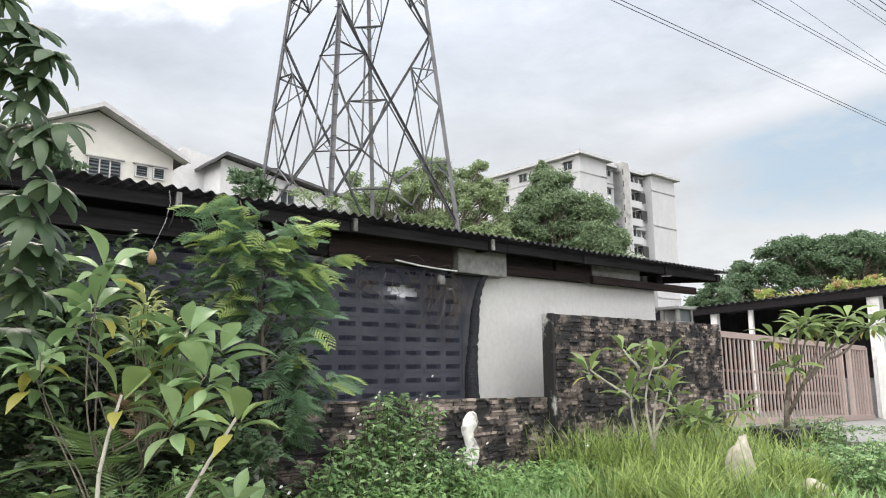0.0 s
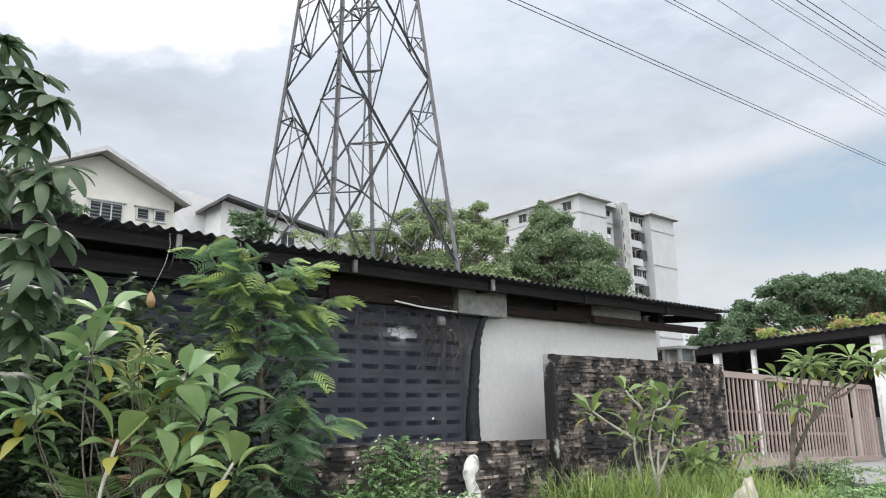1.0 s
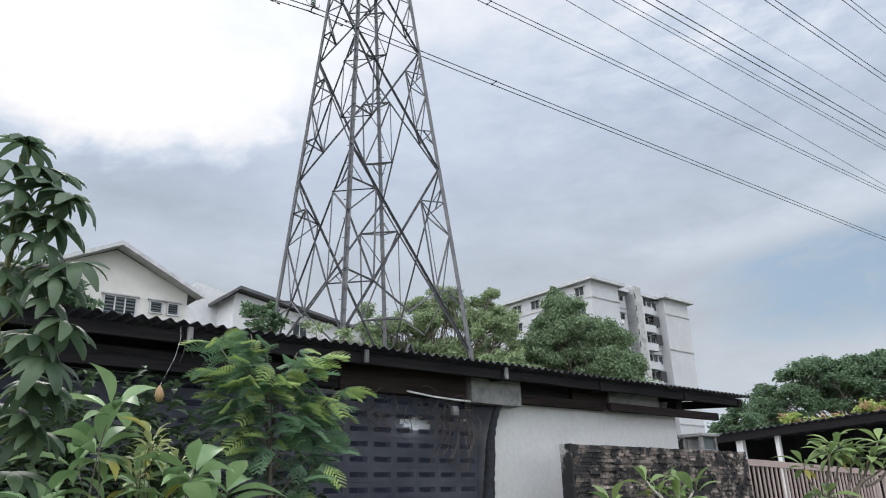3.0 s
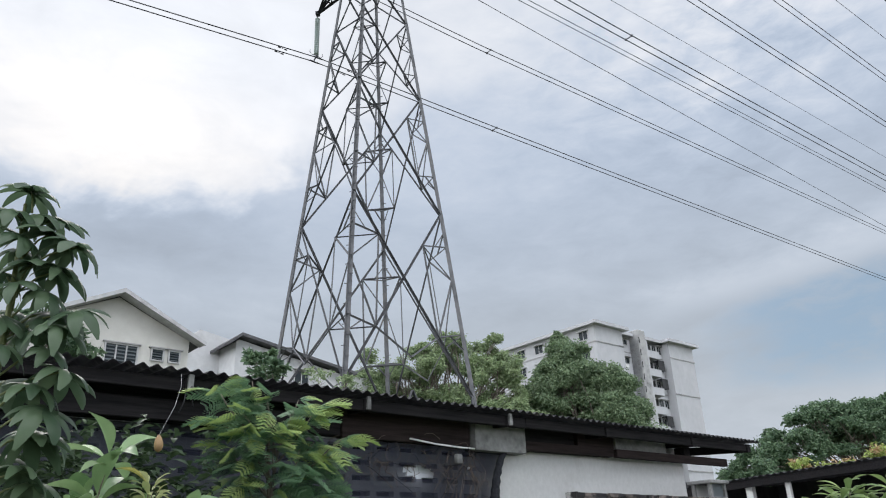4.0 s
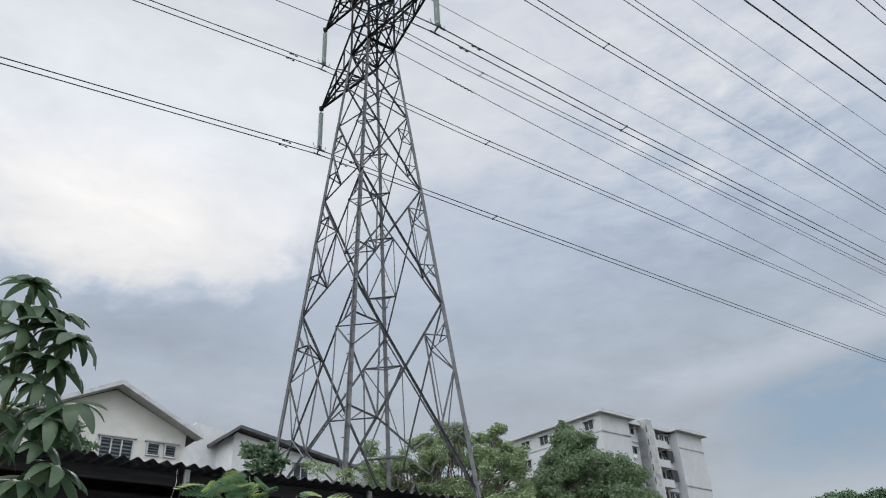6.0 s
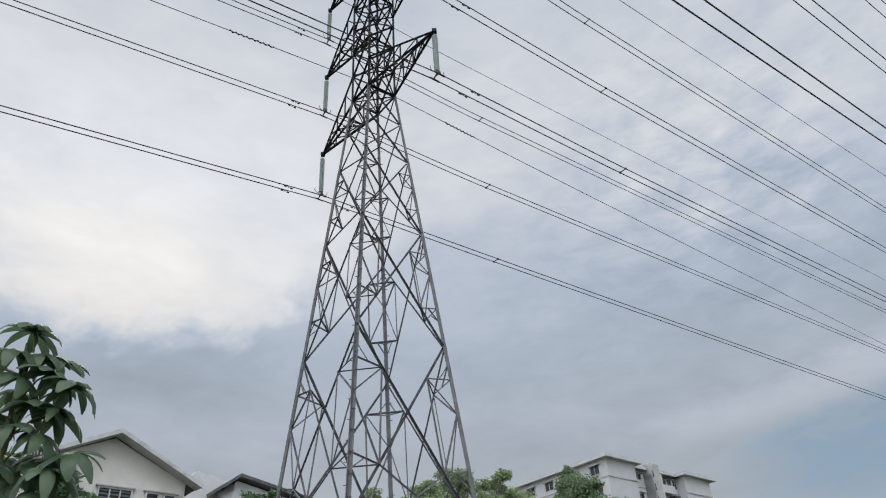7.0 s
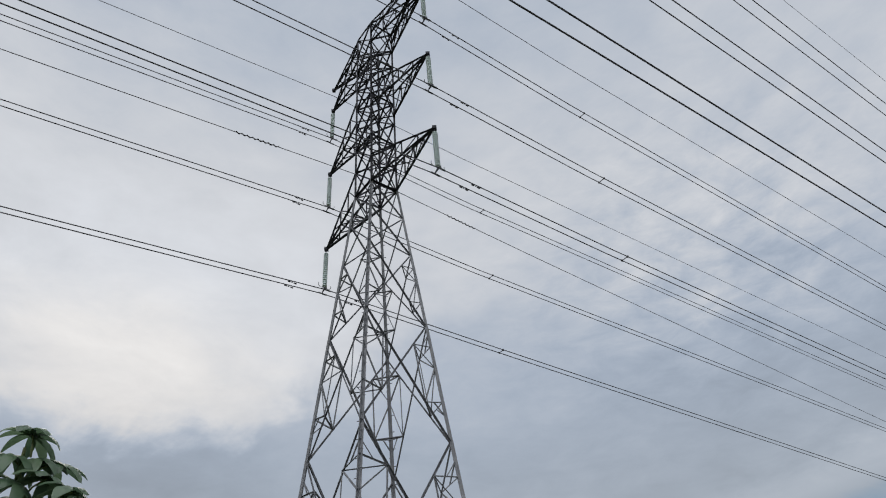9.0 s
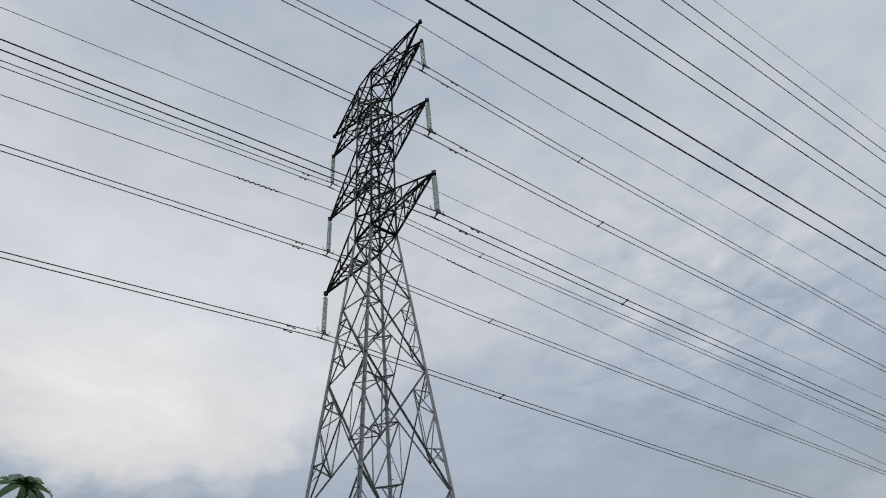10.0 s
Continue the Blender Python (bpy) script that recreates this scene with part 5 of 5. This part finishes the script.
def frond(lv, tip_lv, p, az, el, size, rnd, pairs=8, leaflets=11):
    """A twice-divided frond: an arching rachis with side strips of tiny leaflets, paler toward the tip."""
    m = aim(p, az, el, size, rnd.uniform(-0.8, 0.8))
    d = m.to_3x3()
    for i in range(pairs):
        t = 0.14 + 0.86 * i / (pairs - 1)
        root = Vector((t, 0, 0.22 * t - 0.55 * t * t))
        ln = 0.40 * math.sin(math.pi * (0.22 + 0.66 * t)) + 0.06
        into = tip_lv if tip_lv is not None and t > 0.35 else lv
        for s in (-1, 1):
            way = Vector((0.70, s * 0.68, -0.22 - 0.1 * t)).normalized()
            for j in range(leaflets):
                q = root + way * ln * (j + 0.4) / leaflets
                taper = 1 - 0.45 * j / leaflets
                for side in (-1, 1):
                    w = (Vector((0.75, -s * 0.72, 0)) * side + way * 0.45).normalized()
                    into.quad(m @ q, (d @ w).normalized(), (d @ way).normalized(), size * 0.085 * taper, size * 0.024)


def feathery_tree():
    rnd = random.Random(51)
    base = Vector((-1.66, 7.05, 0))
    t = thing("feathery_shrub", "small tree with fine feathery fronds leaning over the garden wall", "tree", at=Matrix.Translation(base))
    heads = [(-2.22, 6.85, 3.02), (-1.97, 7.0, 3.16), (-1.82, 7.0, 3.0), (-1.55, 7.2, 3.0), (-1.40, 7.3, 2.92), (-2.20, 6.8, 2.76), (-1.98, 6.8, 2.70), (-1.71, 7.0, 2.72), (-1.40, 7.3, 2.60), (-1.14, 7.5, 2.66), (-1.20, 7.4, 2.50), (-1.89, 6.9, 2.42), (-1.64, 7.0, 2.36), (-1.42, 7.2, 2.38), (-1.38, 7.2, 2.12), (-1.22, 7.3, 2.02), (-1.57, 7.0, 1.58), (-1.30, 7.1, 1.46), (-1.06, 7.2, 1.45), (-1.32, 7.0, 1.18), (-2.08, 6.85, 2.5), (-1.72, 7.0, 0.95), (-2.02, 6.9, 2.85), (-1.60, 7.1, 2.85), (-1.80, 6.9, 2.6), (-1.50, 7.1, 2.5), (-1.70, 6.9, 2.15), (-1.95, 6.85, 2.25), (-1.45, 7.0, 1.75)]
    trunk_line = [Vector(q) for q in ((0, 0, -0.05), (0.03, 0, 0.8), (-0.05, 0, 1.6), (-0.10, -0.05, 2.3), (-0.12, -0.05, 2.75))]
    bm = bmesh.new()
    tube(bm, trunk_line, [0.035, 0.03, 0.025, 0.02, 0.01], 7)
    part("trunk", bm, BARK, t)
    lv, yg = Leaves(), Leaves()
    for h in heads:
        q = Vector(h) - base
        bm = bmesh.new()
        root = Vector((-0.05, 0, max(0.4, q.z - 0.55)))
        pts = bend(root, q, rnd, 5, 0.06)
        tube(bm, pts, [0.012, 0.010, 0.009, 0.007, 0.006, 0.004], 5)
        part("branch", bm, BARK, t)
        out = math.atan2(q.y - 0.02, q.x + 0.08)
        for i in range(13):
            k = i / 12
            p = pts[2].lerp(q, 0.25 + 0.75 * k) if k < 0.9 else q
            az = out + (k - 0.5) * 0.9 + rnd.choice((-1, 1)) * rnd.uniform(0.2, 2.2) * (1.1 - 0.5 * k)
            young = yg if k > 0.45 and rnd.random() < (0.75 if h[2] > 2.45 else 0.25) else None
            frond(lv, young, p, az, rnd.uniform(-0.35, 0.45), rnd.uniform(0.18, 0.33), rnd)
    tagged(lv.made("fronds", FEATHER, t), kind="stuff")
    tagged(yg.made("young_fronds", FEATHER_YOUNG, t, "yellow-green young fronds"), kind="stuff")


feathery_tree()

# palm seedlings with thin fronds


def palm(base, n, size, seed, mt=PALM, label="small palm with thin arching green fronds"):
    rnd = random.Random(seed)
    t = thing("palm_seedling", label, "palm", "palm seedlings", at=Matrix.Translation(Vector(base)))
    for i in range(n):
        az, el = i * 2.4 + rnd.uniform(-0.3, 0.3), rnd.uniform(0.5, 1.2)
        lv = Leaves()
        m = aim(Vector((0, 0, 0)), az, el, size * rnd.uniform(0.8, 1.2))
        d = m.to_3x3()
        pts = []
        for j in range(17):
            s = j / 16
            q = Vector((s, 0, 0.15 * s - 0.75 * s * s))
            pts.append(m @ q)
            if j > 3:
                for side in (-1, 1):
                    w = (d @ Vector((0.55, side * 0.75, -0.35))).normalized()
                    lv.quad(m @ q, w, (d @ Vector((1, 0, 0))).normalized(), size * 0.42 * math.sin(math.pi * (0.15 + 0.75 * s)), size * 0.014)
        fr = lv.made("frond", mt, t)
        bm = bmesh.new()
        tube(bm, pts, [0.006 * (1 - 0.05 * j) for j in range(17)], 4, False)
        part("rachis", bm, STALK, fr)


for base, n, size, seed in (((-2.22, 5.0, 0.85), 11, 0.6, 1), ((-1.92, 4.65, 0.5), 10, 0.55, 2), ((-1.72, 4.9, 0.4), 9, 0.5, 3), ((-2.42, 4.8, 0.5), 9, 0.5, 4)):
    palm(base, n, size, seed)

palm((-1.90, 4.95, 1.05), 3, 0.5, 12, DRY_FROND, "withered brown palm fronds hanging among the leaves")

# dark mixed undergrowth against the wall
SMALL = oval_leaf(0.42, 3, 0.12, 0.2)


def thicket(name, label, boxes, mt, size, seed, shape=SMALL, stems=True, kind="stuff"):
    """Upright twigs with small leaves all along, filling stretches of the border given in the street's frame."""
    rnd = random.Random(seed)
    lv = Leaves()
    bm = bmesh.new()
    for u0, u1, v0, v1, z0, z1, n in boxes:
        for _ in range(n):
            u, v = rnd.uniform(u0, u1), rnd.uniform(v0, v1)
            top = z0 + (z1 - z0) * rnd.uniform(0.35, 1.0)
            a = Vector((u, v, max(0, z0 - 0.3)))
            b = Vector((u + rnd.uniform(-0.15, 0.15), v + rnd.uniform(-0.15, 0.10), top))
            pts = bend(a, b, rnd, 4, 0.06)
            if stems:
                tube(bm, pts, 0.004, 3, False)
            k = int(9 + (top - a.z) * 22)
            for i in range(k):
                s = rnd.uniform(0.15, 1.0) * 3.999
                p = pts[int(s)].lerp(pts[int(s) + 1], s % 1)
                lv.blade(*shape, aim(p, rnd.uniform(0, 6.28), rnd.uniform(-0.5, 0.6), size * rnd.uniform(0.6, 1.25), rnd.uniform(-0.6, 0.6)))
    ob = lv.made(name, mt)
    if stems:
        part("stems", bm, TWIG, ob)
    else:
        bm.free()
    ob.matrix_world = HOUSE
    return tagged(ob, label, "undergrowth", kind=kind)


# the thicket's dark leaves also fill in the shaded depth behind the shrub
thicket("dark_thicket", "dense dark green thicket behind the broad-leaved shrub, its shade put into the leaf colour", [(0.6, 2.6, 6.0, 7.0, 1.0, 2.7, 130), (2.2, 4.0, 6.5, 7.1, 0.8, 2.3, 60), (0.6, 3.2, 5.6, 6.8, 0.3, 1.3, 120)], THICKET, 0.13, 61, stems=False)
thicket("weed_border", "leafy green weeds growing along the foot of the stone wall", [(4.3, 5.2, 6.3, 7.1, 0.1, 0.75, 90), (2.6, 4.3, 6.2, 6.9, 0.0, 0.34, 110), (4.75, 5.75, 6.7, 7.15, 0.2, 1.25, 80), (4.0, 6.0, 6.3, 6.95, 0.1, 0.6, 130), (0.8, 2.8, 5.2, 6.6, 0.2, 0.8, 130)], WEED, 0.105, 62)
thicket("creeper_patch", "bright green low creeper in front of the stone wall", [(4.6, 8.4, 6.0, 6.95, 0.0, 0.34, 520), (3.0, 4.8, 5.8, 6.6, 0.0, 0.4, 160)], CREEPER, 0.075, 63, stems=False)
thicket("dark_weeds", "dark glossy weeds beside the driveway planter", [(12.6, 13.6, 5.0, 5.9, 0.0, 0.62, 110), (15.2, 17.0, 5.0, 6.4, 0.0, 0.25, 120), (11.0, 13.2, 5.6, 7.0, 0.0, 0.5, 120), (9.6, 12.4, 2.9, 4.8, 0.0, 0.42, 420)], WEED, 0.10, 64)

# white daisies of the weeds
rnd = random.Random(71)
lv = Leaves()
for i in range(38):
    u, v, z = (rnd.uniform(4.6, 5.9), rnd.uniform(6.7, 7.0), rnd.uniform(0.7, 1.42)) if i < 18 else (rnd.uniform(1.2, 8.0), rnd.uniform(5.6, 6.8), rnd.uniform(0.35, 0.7))
    for k in range(5):
        a = 2 * math.pi * k / 5
        d = Vector((math.cos(a), -0.55 * math.sin(a) - 0.2, math.sin(a))).normalized()
        lv.quad(Vector((u, v, z)), d, d.cross(Vector((0, -1, 0.3))).normalized(), 0.020, 0.008)
ob = lv.made("daisy_flowers", PETAL)
ob.matrix_world = HOUSE
tagged(ob, "scattered small white daisy flowers among the weeds", "flowers", kind="stuff")

# long grass


def grass(name, label, areas, seed, mt=GRASS):
    rnd = random.Random(seed)
    v, f = [], []
    for u0, u1, v0, v1, n, h0, h1 in areas:
        tufts = [(rnd.uniform(u0, u1), rnd.uniform(v0, v1), rnd.uniform(0.6, 1.1)) for _ in range(n // 22)]
        for _ in range(n):
            tu, tv, th = rnd.choice(tufts)
            p = Vector((tu + rnd.gauss(0, 0.09), min(7.12, tv + rnd.gauss(0, 0.09)), 0))
            h = rnd.uniform(h0, h1) * th
            a = rnd.uniform(0, 6.28)
            lean = Vector((math.cos(a), math.sin(a), 0))
            reach = h * rnd.uniform(0.2, 1.1)
            s = Vector((-lean.y, lean.x, 0)) * rnd.uniform(0.007, 0.018)
            k = len(v)
            for j in range(5):
                t = j / 4
                q = p + lean * reach * t * t + Vector((0, 0, h * (t - 0.42 * t * t * (reach / h + 0.1))))
                w = s * (1 - t * 0.92)
                v += [tuple(q - w), tuple(q + w)]
            f += [(k + 2 * j, k + 2 * j + 1, k + 2 * j + 3, k + 2 * j + 2) for j in range(4)]
    ob = smooth(part(name, (v, [], f), mt))
    ob.matrix_world = HOUSE
    return tagged(ob, label, "grass", kind="stuff")


grass("long_grass", "long bright green grass growing before the stone wall", [(8.0, 12.0, 4.9, 7.1, 3600, 0.4, 1.0), (7.6, 8.8, 5.8, 7.0, 420, 0.7, 1.25), (6.6, 9.8, 3.9, 5.4, 3000, 0.3, 0.85), (8.6, 9.6, 3.6, 4.4, 350, 0.25, 0.5)], 81)
grass("short_grass", "short green grass and clover at the drive's edge", [(6, 12.6, 2.4, 6.4, 8000, 0.08, 0.3), (4, 9, 4.6, 7.0, 4500, 0.12, 0.35), (12, 13.6, 3, 6, 900, 0.05, 0.15)], 82, CREEPER)


def boulder(name, label, m, size, seed, mt=ROCK):
    bm = bmesh.new()
    bmesh.ops.create_icosphere(bm, subdivisions=4, radius=1.0)
    for p in bm.verts:
        d = p.co.normalized()
        k = 1 + 0.28 * noise.noise(d * 1.3 + Vector((seed, 0, 0))) + 0.09 * noise.noise(d * 4 + Vector((seed, 3, 0))) + 0.03 * noise.noise(d * 11)
        p.co = Vector((d.x * size[0], d.y * size[1], d.z * size[2] + 0.12 * d.x * d.z * size[2])) * k
    ob = smooth(part(name, bm, mt))
    ob.matrix_world = m
    return tagged(ob, label, "rock")


boulder("boulder", "upright pale weathered boulder standing in the grass", pose(3.52, 8.96, 0.22, 0, 8, 20), (0.165, 0.15, 0.45), 3.0)
boulder("boulder", "low pale boulder half hidden in the grass", pose(4.25, 8.75, 0.02, 0, 20, 50), (0.22, 0.2, 0.17), 8.0)
planter = thing("planter_box", "grey concrete planter box round the frangipani", "planter", at=pose(5.62, 12.35, 0, 0, 0, 41))
for q in ((-0.55, 0.55, -0.4, -0.3), (-0.55, 0.55, 0.3, 0.4), (-0.55, -0.45, -0.3, 0.3), (0.45, 0.55, -0.3, 0.3)):
    boxed("side", q[0], q[1], q[2], q[3], 0, 0.50, MOULDY, planter, "", 0.012)
boxed("soil", -0.45, 0.45, -0.3, 0.3, 0, 0.46, SOIL, planter, "dark soil")

# carved pale plaque on the low wall: an S-shaped relief
bm = bmesh.new()
spine = [(6.835, 0.935, 0.03), (6.83, 0.905, 0.085), (6.815, 0.852, 0.115), (6.80, 0.79, 0.135), (6.785, 0.74, 0.135), (6.755, 0.675, 0.10), (6.775, 0.60, 0.088), (6.815, 0.52, 0.10), (6.845, 0.45, 0.115), (6.838, 0.36, 0.12), (6.79, 0.285, 0.135), (6.775, 0.235, 0.10), (6.77, 0.21, 0.03)]
rings = []
for u, z, r in spine:
    rings.append([bm.verts.new((u - r * math.cos(k * math.pi / 8), 7.285 - (0.03 + 0.35 * r) * math.sin(k * math.pi / 8), z)) for k in range(9)])
for a, c in zip(rings, rings[1:]):
    for k in range(8):
        bm.faces.new((a[k], c[k], c[k + 1], a[k + 1]))
bm.faces.new(rings[0])
bm.faces.new(rings[-1][::-1])
tagged(smooth(part("wall_relief", bm, PLAQUE)), "pale S-shaped carved stone relief on the dark wall", "relief").matrix_world = HOUSE

# a dry pod on a thread, and a slanting cord under the eave
bm = bmesh.new()
tube(bm, [(-1.84, 4.58, 2.275), (-1.84, 4.58, 2.25), (-1.835, 4.58, 2.215), (-1.835, 4.58, 2.185), (-1.835, 4.58, 2.17)], [0.006, 0.021, 0.029, 0.024, 0.006], 10)
tagged(part("dry_seed_pod", bm, POD), "brown dry seed pod hanging on a thread", "seed pod")
bm = bmesh.new()
tube(bm, [(-1.84, 4.58, 2.27), (-2.0, 5.2, 2.58), (-2.2, 5.8, 2.86), (-2.42, 6.35, 3.1)], 0.0011, 5)
tagged(part("cord", bm, TRIM), "thin grey cord tied under the eave", "cord")
bm = bmesh.new()
tube(bm, [(0, 0, -0.1), (0.01, -0.01, 0.45), (-0.02, -0.02, 0.85), (-0.01, -0.02, 1.06)], [0.115, 0.105, 0.10, 0.085], 12)
for p in bm.verts:
    p.co += Vector((p.co.x, p.co.y, 0)).normalized() * 0.035 * noise.noise(p.co * 7)
stump = tagged(part("tree_stump", bm, MOULDY), "mouldy grey weathered stump standing against the stone wall", "stump", "stumps at the wall")
stump.matrix_world = HOUSE @ pose(3.62, 7.10, 0)
copy_thing(stump, HOUSE @ pose(3.30, 7.08, 0, 0, 0, 130))

# brown creeper roots hanging on the wall, loose wires under the eave, a hose by the gate post
rnd = random.Random(93)
bm = bmesh.new()
for i in range(26):
    a = Vector((1.95 + rnd.uniform(-0.12, 0.12), 7.18, rnd.uniform(1.3, 1.7)))
    tube(bm, bend(a, a + Vector((rnd.uniform(-0.25, 0.15), -rnd.uniform(0, 0.06), -rnd.uniform(0.6, 1.3))), rnd, 7, 0.07), 0.006, 4, False)
tagged(part("hanging_roots", bm, TWIG), "brown creeper roots hanging down the stone wall", "vine", kind="stuff").matrix_world = HOUSE
for k, (du, dz) in enumerate(((0.05, -0.20), (0.32, -0.36), (-0.10, -0.28))):
    bm = bmesh.new()
    tube(bm, bend((2.93, 7.66, 3.30), (2.93 + du, 7.70, 3.30 + dz), rnd, 6, 0.10), 0.007, 5)
    tagged(part("loose_wire", bm, CABLE), "loose dark wire hanging from the rafter end", "wire", "loose wires under the eave").matrix_world = HOUSE
bm = bmesh.new()
tube(bm, [(21.9, 7.30, 0.78), (22.3, 7.05, 0.80), (22.7, 6.7, 0.98), (23.2, 6.3, 1.12)], 0.035, 8)
tagged(part("garden_hose", bm, HOSE), "yellow garden hose looped beside the gate post", "hose").matrix_world = HOUSE

# ---- the stones of the garden walls ----
stone_wall("garden_wall_low", "low garden wall of split dark ledge stone with mould", -2.0, 8.40, 7.30, low_top, 0.0, 101, (4.4, 8.4, 0.25, 1.25), 300)
tall = stone_wall("garden_wall_tall", "tall garden wall of split ledge stone blackened by mould", 8.50, 13.40, 7.20, tall_top, 0.0, 102, (8.5, 10.6, 1.2, 2.4), 300, 0.2)
boxed("wall_end", 8.44, 8.496, 7.19, 7.40, -0.05, 2.315, MOULDY, tall, "mouldy plastered wall end", 0.006)
